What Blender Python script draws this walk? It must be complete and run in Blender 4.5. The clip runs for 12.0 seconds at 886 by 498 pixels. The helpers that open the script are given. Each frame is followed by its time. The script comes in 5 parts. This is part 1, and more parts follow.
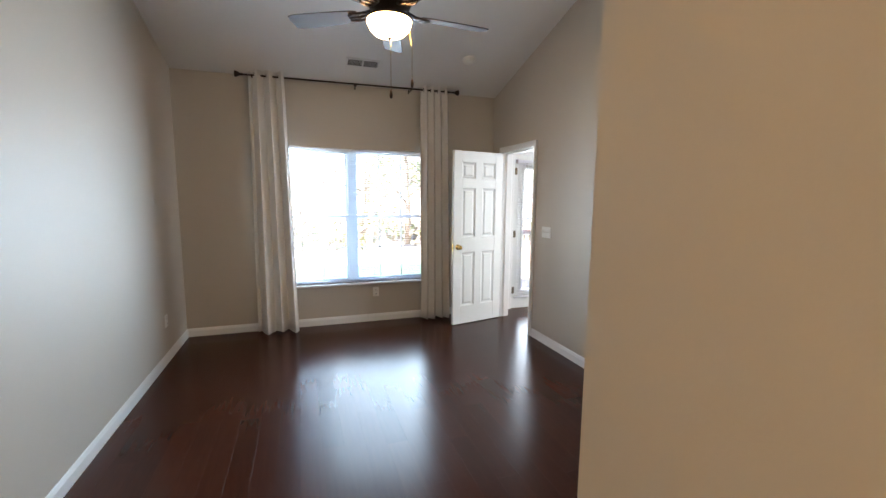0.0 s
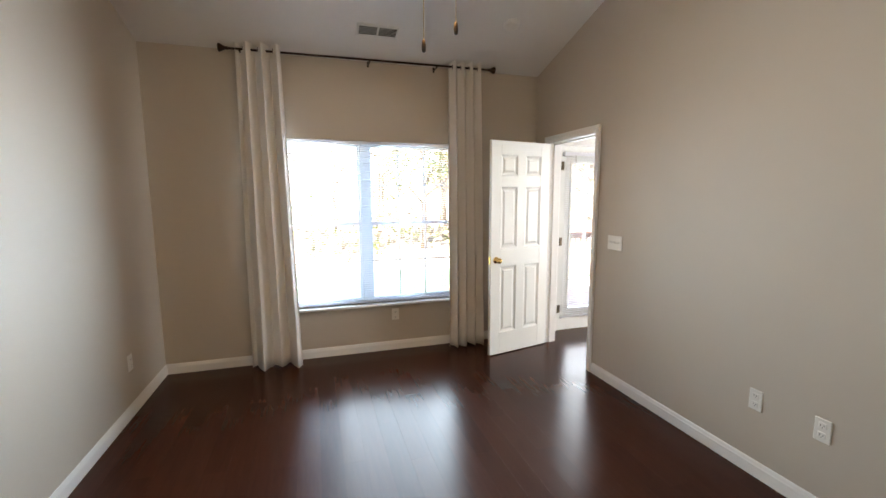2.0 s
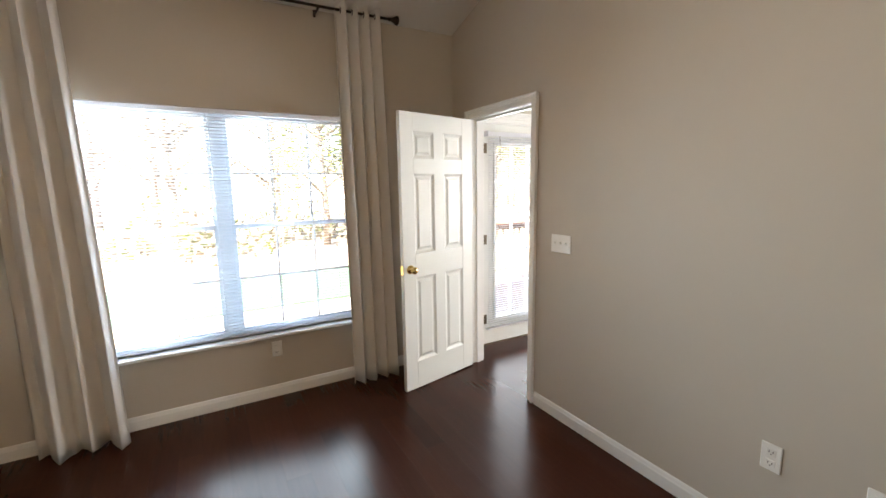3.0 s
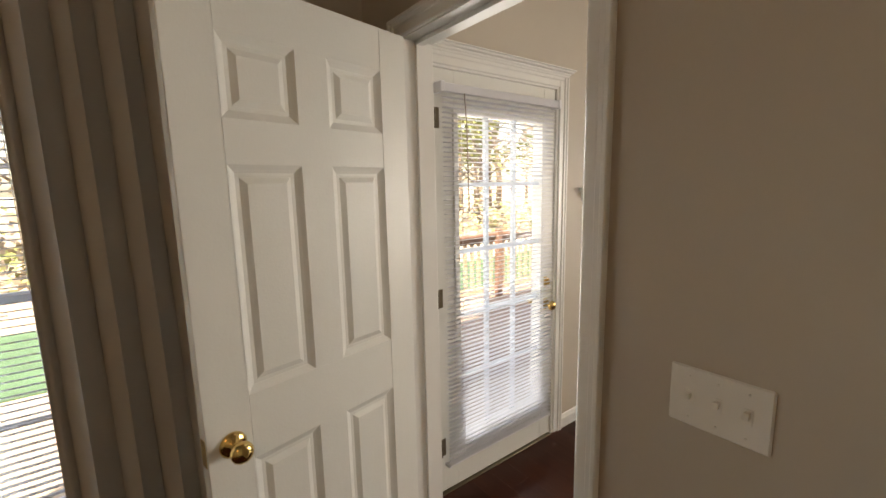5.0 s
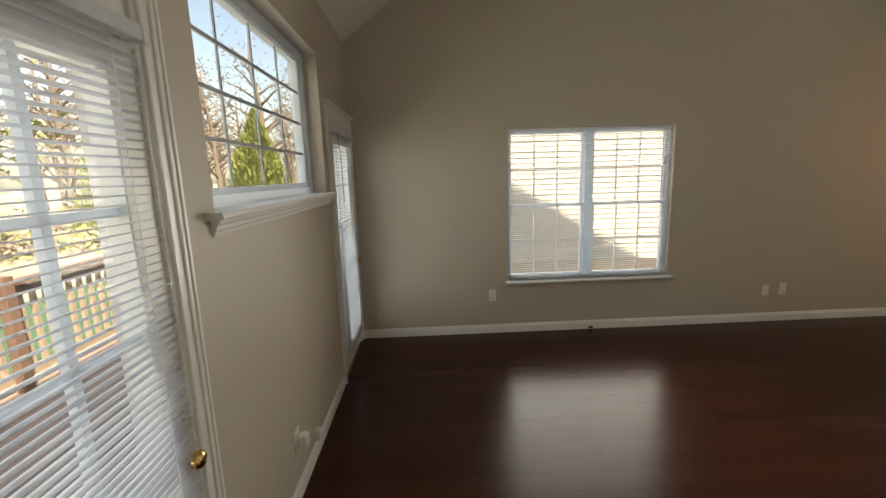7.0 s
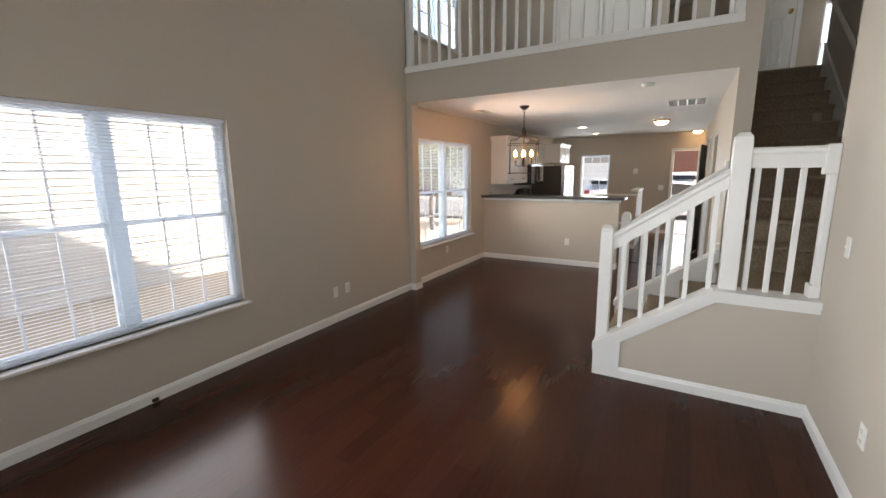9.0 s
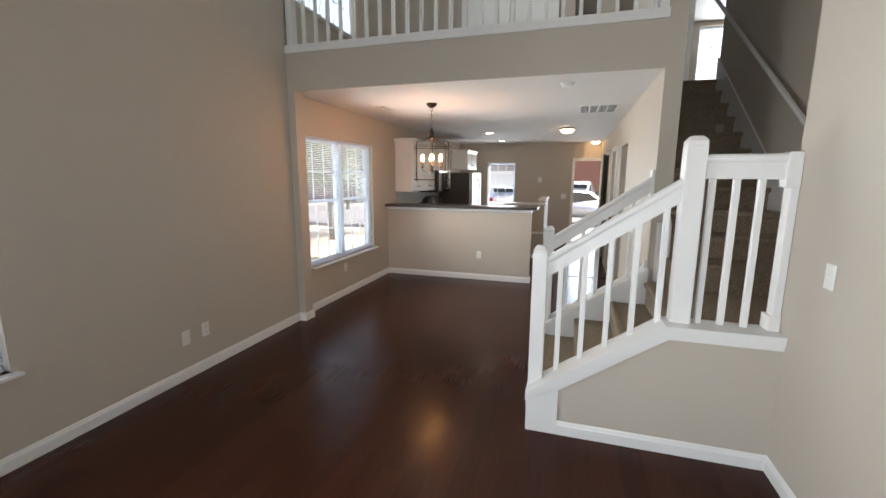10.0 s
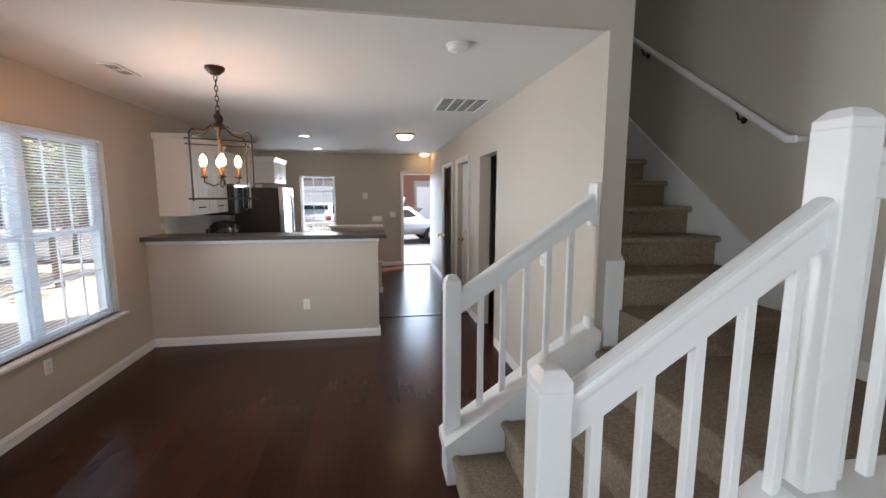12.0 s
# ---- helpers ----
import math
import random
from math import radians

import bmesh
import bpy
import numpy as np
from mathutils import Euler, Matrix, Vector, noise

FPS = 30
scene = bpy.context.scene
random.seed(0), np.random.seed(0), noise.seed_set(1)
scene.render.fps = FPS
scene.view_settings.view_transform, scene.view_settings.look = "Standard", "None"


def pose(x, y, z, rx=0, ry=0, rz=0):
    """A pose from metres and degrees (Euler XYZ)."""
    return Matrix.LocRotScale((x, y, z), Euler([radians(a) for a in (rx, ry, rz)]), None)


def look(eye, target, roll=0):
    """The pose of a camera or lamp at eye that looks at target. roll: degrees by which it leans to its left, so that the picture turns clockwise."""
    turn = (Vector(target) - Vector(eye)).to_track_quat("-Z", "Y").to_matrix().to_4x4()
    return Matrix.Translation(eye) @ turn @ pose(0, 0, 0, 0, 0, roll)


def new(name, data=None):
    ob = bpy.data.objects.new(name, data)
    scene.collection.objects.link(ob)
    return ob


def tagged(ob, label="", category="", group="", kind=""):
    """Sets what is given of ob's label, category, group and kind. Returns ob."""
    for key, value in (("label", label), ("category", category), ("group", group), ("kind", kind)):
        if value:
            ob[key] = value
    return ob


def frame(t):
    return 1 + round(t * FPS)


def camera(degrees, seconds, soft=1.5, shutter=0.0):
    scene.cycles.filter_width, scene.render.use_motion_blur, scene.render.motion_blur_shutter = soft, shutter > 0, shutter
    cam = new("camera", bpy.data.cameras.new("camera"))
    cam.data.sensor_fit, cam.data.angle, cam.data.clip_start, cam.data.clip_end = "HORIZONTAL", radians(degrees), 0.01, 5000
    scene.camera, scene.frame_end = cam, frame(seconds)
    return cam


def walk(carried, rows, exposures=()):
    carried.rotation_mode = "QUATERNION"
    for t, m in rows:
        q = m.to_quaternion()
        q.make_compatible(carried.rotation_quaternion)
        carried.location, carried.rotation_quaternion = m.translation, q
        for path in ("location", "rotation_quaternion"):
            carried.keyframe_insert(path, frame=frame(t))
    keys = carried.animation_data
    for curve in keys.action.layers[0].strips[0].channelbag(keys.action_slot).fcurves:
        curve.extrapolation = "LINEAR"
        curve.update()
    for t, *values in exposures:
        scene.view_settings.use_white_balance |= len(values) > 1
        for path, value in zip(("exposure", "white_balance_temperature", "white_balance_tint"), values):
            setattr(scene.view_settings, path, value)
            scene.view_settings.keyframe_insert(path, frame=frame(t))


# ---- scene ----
cam = camera(93.7, 12.0)
PATH = [
    (0, (-2.37, -4.953, 1.522), (-1.727, -3.076, 1.27), 0.5),
    (0.5, (-2.275, -4.831, 1.496), (-1.984, -2.867, 1.261), 0.5),
    (1, (-2.284, -4.686, 1.515), (-2.184, -2.703, 1.269), 0.8),
    (1.5, (-2.308, -4.377, 1.51), (-2.032, -2.411, 1.27), 1.3),
    (2, (-2.264, -4.018, 1.543), (-1.682, -2.122, 1.287), -0.2),
    (2.5, (-2.08, -3.602, 1.543), (-1.29, -1.785, 1.272), 0.1),
    (3, (-1.899, -3.149, 1.538), (-0.924, -1.43, 1.233), -0.9),
    (3.2, (-1.777, -2.958, 1.525), (-0.73, -1.286, 1.199), -1.4),
    (4.8, (-0.867, -1.651, 1.555), (0.293, -0.052, 1.246), -1.5),
    (5, (-0.798, -1.547, 1.561), (0.391, 0.033, 1.257), -1.2),
    (5.5, (-0.667, -1.171, 1.57), (0.883, 0.043, 1.22), -1.2),
    (6, (-0.433, -0.935, 1.548), (1.329, -0.044, 1.228), -1.0),
    (6.5, (-0.183, -0.824, 1.564), (1.723, -0.317, 1.231), -1.1),
    (7, (0.033, -0.729, 1.625), (2.001, -0.793, 1.273), -1.8),
    (7.5, (0.25, -0.671, 1.586), (2.13, -1.27, 1.257), -1.6),
    (7.7, (0.379, -0.667, 1.599), (2.177, -1.478, 1.271), -1.1),
    (9.3, (0.978, -1.242, 1.608), (1.809, -3.024, 1.245), -0.4),
    (9.5, (1.026, -1.404, 1.619), (1.78, -3.222, 1.264), 0.0),
    (10, (1.235, -1.814, 1.602), (1.81, -3.699, 1.263), 0.3),
    (10.5, (1.408, -2.237, 1.587), (1.825, -4.167, 1.27), -0.3),
    (11, (1.553, -2.693, 1.604), (1.852, -4.647, 1.304), 0.2),
    (11.5, (1.759, -3.109, 1.611), (1.763, -5.088, 1.324), -0.4),
    (12, (1.817, -3.514, 1.612), (1.496, -5.471, 1.348), 0.1),
]
walk(cam, [(t, look(*p)) for t, *p in PATH], exposures=[
    (0, 3.4, 6700, 12), (1.0, 3.5, 7200, 14), (2.0, 3.52, 7450, 14), (3.2, 3.35, 7700, 14), (4.8, 2.3, 9400, 17), (5.1, 2.3, 9200, 17), (5.6, 2.2, 7800, 13),
    (6.05, 1.95, 9000, 10), (6.5, 1.5, 9300, 8), (7.0, 1.5, 9000, 10), (7.5, 1.75, 8300, 15), (9.3, 2.03, 7350, 15), (10.6, 2.15, 6850, 13), (12, 1.87, 6700, 14)])


# ---------- world, sun, exposure ----------
world = bpy.data.worlds.new("world")
scene.world = world
world.use_nodes = True
wn = world.node_tree.nodes
sky = wn.new("ShaderNodeTexSky")
sky.sky_type = 'NISHITA'
sky.sun_disc = False
sky.sun_elevation = radians(54)
sky.sun_rotation = radians(230)
sky.air_density, sky.dust_density = 1.0, 1.6
world.node_tree.links.new(sky.outputs[0], wn["Background"].inputs[0])
wn["Background"].inputs[1].default_value = 0.12
sun = new("sun", bpy.data.lights.new("sun", 'SUN'))
sun.data.energy, sun.data.angle, sun.data.color = 4.0, radians(0.6), (1.0, 0.94, 0.86)
sun.matrix_world = look((-20, -16.6, 36.2), (0, 0, 0))

# ---------- materials ----------
def nt(name):
    m = bpy.data.materials.new(name)
    m.use_nodes = True
    n, l = m.node_tree.nodes, m.node_tree.links
    return m, n, l, n["Principled BSDF"]


def mat(name, color, rough=0.6, metal=0.0, var=0.06, scale=6.0, bump=0.02, bscale=180.0, coat=0.0, spread=0.0):
    """Painted or plain surface: a broad stain, a fine grain, a fine relief; spread varies piece by piece."""
    m, n, l, p = nt(name)
    tc = n.new("ShaderNodeTexCoord")
    a = n.new("ShaderNodeTexNoise"); a.inputs["Scale"].default_value = scale; a.inputs["Detail"].default_value = 4
    b = n.new("ShaderNodeTexNoise"); b.inputs["Scale"].default_value = bscale; b.inputs["Detail"].default_value = 3
    l.new(tc.outputs["Object"], a.inputs["Vector"]); l.new(tc.outputs["Object"], b.inputs["Vector"])
    mix = n.new("ShaderNodeMath"); mix.operation = 'MULTIPLY_ADD'
    l.new(a.outputs["Fac"], mix.inputs[0]); mix.inputs[1].default_value = 2 * var; mix.inputs[2].default_value = 1 - var
    val = mix
    if spread:
        oi = n.new("ShaderNodeObjectInfo")
        ma = n.new("ShaderNodeMath"); ma.operation = 'MULTIPLY_ADD'
        l.new(oi.outputs["Random"], ma.inputs[0]); ma.inputs[1].default_value = 2 * spread; ma.inputs[2].default_value = 1 - spread
        mu = n.new("ShaderNodeMath"); mu.operation = 'MULTIPLY'
        l.new(mix.outputs[0], mu.inputs[0]); l.new(ma.outputs[0], mu.inputs[1]); val = mu
    sc = n.new("ShaderNodeVectorMath"); sc.operation = 'SCALE'
    sc.inputs[0].default_value = color
    l.new(val.outputs[0], sc.inputs["Scale"]); l.new(sc.outputs[0], p.inputs["Base Color"])
    rr = n.new("ShaderNodeMath"); rr.operation = 'MULTIPLY_ADD'
    l.new(a.outputs["Fac"], rr.inputs[0]); rr.inputs[1].default_value = 0.16 * rough; rr.inputs[2].default_value = 0.92 * rough
    l.new(rr.outputs[0], p.inputs["Roughness"])
    bp = n.new("ShaderNodeBump"); bp.inputs["Strength"].default_value = bump * 5; bp.inputs["Distance"].default_value = 0.002
    l.new(b.outputs["Fac"], bp.inputs["Height"]); l.new(bp.outputs[0], p.inputs["Normal"])
    p.inputs["Metallic"].default_value = metal
    p.inputs["Coat Weight"].default_value = coat
    return m


def through_light(m, share, color):
    """Thin white stuff that lets some light through, and frames given a glow."""
    n, l = m.node_tree.nodes, m.node_tree.links
    t = n.new("ShaderNodeBsdfTranslucent"); t.inputs[0].default_value = (*color, 1)
    x = n.new("ShaderNodeMixShader"); x.inputs[0].default_value = share
    l.new(n["Principled BSDF"].outputs[0], x.inputs[1]); l.new(t.outputs[0], x.inputs[2])
    l.new(x.outputs[0], n["Material Output"].inputs[0])
    return m


def emit(name, color, strength):
    m, n, l, p = nt(name)
    p.inputs["Base Color"].default_value = (0.8, 0.75, 0.65, 1)
    p.inputs["Emission Color"].default_value = (*color, 1)
    p.inputs["Emission Strength"].default_value = strength
    return m


def glass_mat(name, tint=(1, 1, 1), gloss=0.06):
    m, n, l, p = nt(name)
    tr = n.new("ShaderNodeBsdfTransparent"); tr.inputs[0].default_value = (*tint, 1)
    gl = n.new("ShaderNodeBsdfGlossy"); gl.inputs["Roughness"].default_value = 0.02
    lw = n.new("ShaderNodeLayerWeight"); lw.inputs["Blend"].default_value = 0.5
    pw = n.new("ShaderNodeMath"); pw.operation = 'POWER'; pw.inputs[1].default_value = 5.0
    l.new(lw.outputs["Facing"], pw.inputs[0])
    fr = n.new("ShaderNodeMath"); fr.operation = 'MULTIPLY_ADD'; fr.inputs[1].default_value = 0.5; fr.inputs[2].default_value = 0.03
    l.new(pw.outputs[0], fr.inputs[0])
    mx = n.new("ShaderNodeMixShader")
    l.new(fr.outputs[0], mx.inputs[0]); l.new(tr.outputs[0], mx.inputs[1]); l.new(gl.outputs[0], mx.inputs[2])
    l.new(mx.outputs[0], n["Material Output"].inputs[0])
    return m


def wood_floor():
    m, n, l, p = nt("dark_floor_wood")
    tc = n.new("ShaderNodeTexCoord")
    oi = n.new("ShaderNodeObjectInfo")
    gi = n.new("ShaderNodeNewGeometry")
    off = n.new("ShaderNodeVectorMath"); off.operation = 'MULTIPLY'
    off.inputs[1].default_value = (22, 1.6, 22)
    l.new(tc.outputs["Object"], off.inputs[0])
    g = n.new("ShaderNodeTexNoise"); g.inputs["Scale"].default_value = 2.2; g.inputs["Detail"].default_value = 6; g.inputs["Roughness"].default_value = 0.65
    l.new(off.outputs[0], g.inputs["Vector"])
    st = n.new("ShaderNodeTexNoise"); st.inputs["Scale"].default_value = 1.3; st.inputs["Detail"].default_value = 3
    l.new(tc.outputs["Object"], st.inputs["Vector"])
    ramp = n.new("ShaderNodeValToRGB")
    ramp.color_ramp.elements[0].position, ramp.color_ramp.elements[1].position = 0.3, 0.75
    ramp.color_ramp.elements[0].color, ramp.color_ramp.elements[1].color = (0.042, 0.0122, 0.0072, 1), (0.056, 0.0164, 0.0094, 1)
    l.new(g.outputs["Fac"], ramp.inputs[0])
    ad = n.new("ShaderNodeMath"); ad.operation = 'ADD'
    l.new(oi.outputs["Random"], ad.inputs[0]); l.new(gi.outputs["Random Per Island"], ad.inputs[1])
    fr = n.new("ShaderNodeMath"); fr.operation = 'FRACT'; l.new(ad.outputs[0], fr.inputs[0])
    ma = n.new("ShaderNodeMath"); ma.operation = 'MULTIPLY_ADD'; ma.inputs[1].default_value = 0.34; ma.inputs[2].default_value = 0.83
    l.new(fr.outputs[0], ma.inputs[0])
    sc = n.new("ShaderNodeVectorMath"); sc.operation = 'SCALE'
    l.new(ramp.outputs[0], sc.inputs[0]); l.new(ma.outputs[0], sc.inputs["Scale"]); l.new(sc.outputs[0], p.inputs["Base Color"])
    r = n.new("ShaderNodeMath"); r.operation = 'MULTIPLY_ADD'; r.inputs[1].default_value = 0.12; r.inputs[2].default_value = 0.18
    l.new(st.outputs["Fac"], r.inputs[0]); l.new(r.outputs[0], p.inputs["Roughness"])
    bp = n.new("ShaderNodeBump"); bp.inputs["Strength"].default_value = 0.004; bp.inputs["Distance"].default_value = 0.001
    l.new(g.outputs["Fac"], bp.inputs["Height"]); l.new(bp.outputs[0], p.inputs["Normal"])
    p.inputs["Specular IOR Level"].default_value = 0.17
    return m


def carpet_mat():
    m = mat("taupe_carpet", (0.38, 0.30, 0.215), 0.95, var=0.75, scale=75, bump=0.9, bscale=420)
    return m


WALL = mat("greige_wall_paint", (0.51, 0.457, 0.39), 0.55, var=0.025, scale=1.4, bump=0.014, bscale=260)
CEIL = mat("white_ceiling_paint", (0.74, 0.73, 0.71), 0.8, var=0.03, scale=2.0, bump=0.09, bscale=90)
TRIM = mat("white_trim_paint", (0.78, 0.78, 0.76), 0.32, var=0.03, scale=5, bump=0.015, bscale=120)
DOORW = mat("white_door_paint", (0.76, 0.77, 0.74), 0.36, var=0.03, scale=4, bump=0.03, bscale=150)
# the vinyl's pale blue pass-through stands in for glare round the bright panes
VINYL = through_light(mat("white_vinyl_pane_glow", (0.75, 0.77, 0.79), 0.35, var=0.03, scale=5, bump=0.005), 0.4, (0.80, 0.88, 0.95))
MUNTIN = mat("white_grid_bar", (0.70, 0.72, 0.73), 0.4, var=0.03, scale=5, bump=0.004)
SLAT = through_light(mat("white_blind_slat", (0.80, 0.80, 0.82), 0.4, var=0.03, scale=8, bump=0.004), 0.45, (0.88, 0.90, 0.95))
PLATE = mat("white_plate_plastic", (0.78, 0.77, 0.73), 0.3, var=0.02, scale=20, bump=0.004)
DARK = mat("slot_shade", (0.02, 0.02, 0.02), 0.6)
BRASS = mat("polished_brass", (0.78, 0.55, 0.22), 0.16, 1.0, var=0.08, scale=30, bump=0.01)
NICKEL = mat("dull_hinge_metal", (0.16, 0.13, 0.09), 0.35, 1.0, var=0.15, scale=40)
BRONZE = mat("oil_rubbed_bronze", (0.045, 0.03, 0.022), 0.38, 0.75, var=0.2, scale=30, bump=0.03)
CURTAIN = through_light(mat("linen_curtain", (0.84, 0.82, 0.79), 0.9, var=0.04, scale=3, bump=0.3, bscale=700), 0.035, (0.80, 0.76, 0.70))
BLADE = mat("walnut_fan_blade", (0.06, 0.034, 0.027), 0.6, var=0.25, scale=14, bump=0.03)
FLOOR = wood_floor()
CARPET = carpet_mat()
GLASS = glass_mat("window_glass")
STONE = mat("dark_counter_laminate", (0.05, 0.042, 0.038), 0.3, var=0.4, scale=60, bump=0.02)
CAB = mat("white_cabinet_paint", (0.74, 0.73, 0.70), 0.4, var=0.03, scale=4, bump=0.01)
STEEL = mat("stainless_steel", (0.55, 0.55, 0.55), 0.28, 1.0, var=0.08, scale=12, bump=0.02)
FRIDGE = mat("dark_grey_fridge_side", (0.06, 0.055, 0.05), 0.5, 0.2, var=0.1, scale=8)
BLACK = mat("black_plastic", (0.012, 0.012, 0.012), 0.25, var=0.1, scale=12)
VENT = mat("white_vent_metal", (0.72, 0.72, 0.70), 0.45, var=0.03)
SUBF = mat("dark_subfloor", (0.012, 0.009, 0.008), 0.95)
WAND = mat("smoky_brown_plastic", (0.24, 0.19, 0.15), 0.3)
SHADOWV = mat("vent_throat_shade", (0.05, 0.05, 0.05), 0.8)
LAMPGLASS = emit("lit_frosted_bowl", (1.0, 0.62, 0.28), 5.0)
BULB = emit("lit_candle_bulb", (1.0, 0.44, 0.15), 42.0)
DOME = emit("lit_dome_glass", (1.0, 0.68, 0.36), 5.0)
ENTRY = emit("added_entry_lamp_glass", (1.0, 0.66, 0.30), 8.0)
CANL = emit("lit_can_lamp", (1.0, 0.85, 0.62), 9.0)
DECKW = mat("weathered_deck_boards", (0.34, 0.27, 0.235), 0.8, var=0.25, scale=9, bump=0.3, bscale=60, spread=0.12)
RAILW = mat("red_brown_rail_wood", (0.20, 0.125, 0.095), 0.75, var=0.25, scale=12, bump=0.25, bscale=70)
BALW = mat("pale_baluster_wood", (0.42, 0.34, 0.26), 0.75, var=0.2, scale=12, bump=0.2, bscale=70)
GRASS = mat("green_lawn", (0.055, 0.13, 0.075), 0.9, var=0.4, scale=3, bump=0.9, bscale=40)
DRY = mat("pale_dry_ground", (0.38, 0.33, 0.26), 0.95, var=0.25, scale=0.6, bump=0.6, bscale=14)
ASPH = mat("pale_asphalt", (0.13, 0.13, 0.13), 0.9, var=0.2, scale=1.2, bump=0.4, bscale=60)
CONC = mat("concrete_paving", (0.42, 0.41, 0.38), 0.85, var=0.15, scale=1.5, bump=0.2, bscale=50)
SIDING = mat("white_lap_siding", (0.72, 0.72, 0.69), 0.6, var=0.05, scale=2, bump=0.05)
BRICK = mat("red_brick", (0.30, 0.12, 0.085), 0.85, var=0.3, scale=12, bump=0.3, bscale=50, spread=0.25)
MORTAR = mat("grey_mortar", (0.35, 0.33, 0.30), 0.9, var=0.2, scale=10)
SHING = mat("grey_roof_shingle", (0.10, 0.095, 0.09), 0.9, var=0.3, scale=14, bump=0.4)
BARK = mat("brown_bark", (0.19, 0.16, 0.13), 0.9, var=0.35, scale=14, bump=0.6, bscale=40)
LEAFY = mat("yellow_green_leaves", (0.21, 0.25, 0.085), 0.7, var=0.4, scale=4)
LEAFG = mat("deep_green_needles", (0.20, 0.24, 0.065), 0.7, var=0.4, scale=4)
LEAFB = mat("dry_brown_leaves", (0.27, 0.235, 0.185), 0.8, var=0.4, scale=4)
CARW = mat("white_car_paint", (0.70, 0.71, 0.72), 0.2, var=0.02, coat=0.6)
CARS = mat("silver_car_paint", (0.45, 0.47, 0.49), 0.25, 0.4, var=0.02, coat=0.6)
TYRE = mat("black_tyre_rubber", (0.02, 0.02, 0.02), 0.8)
CARGL = mat("tinted_car_glass", (0.02, 0.025, 0.03), 0.08, coat=0.5)
TAIL = mat("red_lamp_plastic", (0.35, 0.02, 0.02), 0.2)


# ---------- mesh helpers ----------
def box(bm, x0, x1, y0, y1, z0, z1, bev=0.0, m=None):
    """A box, with its edges rounded by bev, added to bm; m turns it about."""
    x0, x1, y0, y1, z0, z1 = min(x0, x1), max(x0, x1), min(y0, y1), max(y0, y1), min(z0, z1), max(z0, z1)
    g = bmesh.ops.create_cube(bm, size=1.0)["verts"]
    for v in g:
        v.co = Vector((x0 + (v.co.x + .5) * (x1 - x0), y0 + (v.co.y + .5) * (y1 - y0), z0 + (v.co.z + .5) * (z1 - z0)))
    if bev:
        es = list({e for v in g for e in v.link_edges})
        r = bmesh.ops.bevel(bm, geom=es, offset=min(bev, .45 * min(x1 - x0, y1 - y0, z1 - z0)), segments=1 if bev < .004 else 2, affect='EDGES', profile=0.5)
        g = list({v for f in r["faces"] for v in f.verts} | {v for v in g if v.is_valid})
    if m is not None:
        bmesh.ops.transform(bm, matrix=m, verts=[v for v in g if v.is_valid])
    return bm


def B(*a, **k):
    return box(bmesh.new(), *a, **k)


def prism(bm, pts, axis, a0, a1):
    """An outline (two coordinates) pushed along an axis: 'x' takes (y, z), 'y' takes (x, z), 'z' takes (x, y)."""
    def at(p, a):
        return {'x': (a, p[0], p[1]), 'y': (p[0], a, p[1]), 'z': (p[0], p[1], a)}[axis]
    lo = [bm.verts.new(at(p, a0)) for p in pts]
    hi = [bm.verts.new(at(p, a1)) for p in pts]
    bm.faces.new(lo); bm.faces.new(hi[::-1])
    for i in range(len(pts)):
        j = (i + 1) % len(pts)
        bm.faces.new((lo[i], hi[i], hi[j], lo[j]))
    bmesh.ops.recalc_face_normals(bm, faces=bm.faces)
    return bm


def lathe(bm, prof, seg=20, m=None):
    """A profile of (radius, z) turned about z."""
    rings = []
    vs = []
    for r, z in prof:
        if r < 1e-5:
            ring = [bm.verts.new((0, 0, z))]
        else:
            ring = [bm.verts.new((r * math.cos(2 * math.pi * i / seg), r * math.sin(2 * math.pi * i / seg), z)) for i in range(seg)]
        rings.append(ring); vs += ring
    for a, b in zip(rings, rings[1:]):
        for i in range(seg):
            j = (i + 1) % seg
            if len(a) == 1 and len(b) > 1: bm.faces.new((a[0], b[i], b[j]))
            elif len(b) == 1 and len(a) > 1: bm.faces.new((a[i], b[0], a[j]))
            elif len(a) > 1: bm.faces.new((a[i], b[i], b[j], a[j]))
    for f in bm.faces: f.smooth = True
    bmesh.ops.recalc_face_normals(bm, faces=bm.faces)
    if m is not None: bmesh.ops.transform(bm, matrix=m, verts=vs)
    return bm


def tube(bm, pts, r, seg=8):
    """A round bar through the points."""
    pts = [Vector(p) for p in pts]
    rings = []
    for i, p in enumerate(pts):
        d = (pts[min(i + 1, len(pts) - 1)] - pts[max(i - 1, 0)]).normalized()
        u = d.orthogonal().normalized() if i == 0 else (u - d * u.dot(d)).normalized()
        w = d.cross(u)
        rr = r[i] if isinstance(r, (list, tuple)) else r
        rings.append([bm.verts.new(p + rr * (math.cos(2 * math.pi * k / seg) * u + math.sin(2 * math.pi * k / seg) * w)) for k in range(seg)])
    for a, b in zip(rings, rings[1:]):
        for k in range(seg):
            f = bm.faces.new((a[k], a[(k + 1) % seg], b[(k + 1) % seg], b[k])); f.smooth = True
    bm.faces.new(rings[0][::-1]); bm.faces.new(rings[-1])
    return bm


def mesh(name, bm, material):
    me = bpy.data.meshes.new(name)
    bm.to_mesh(me); bm.free()
    me.materials.append(material)
    return me


def part(name, bm, material, parent, label=""):
    ob = new(name, mesh(name, bm, material) if isinstance(bm, bmesh.types.BMesh) else bm)
    ob.parent = parent
    if label: ob["label"] = label
    return ob


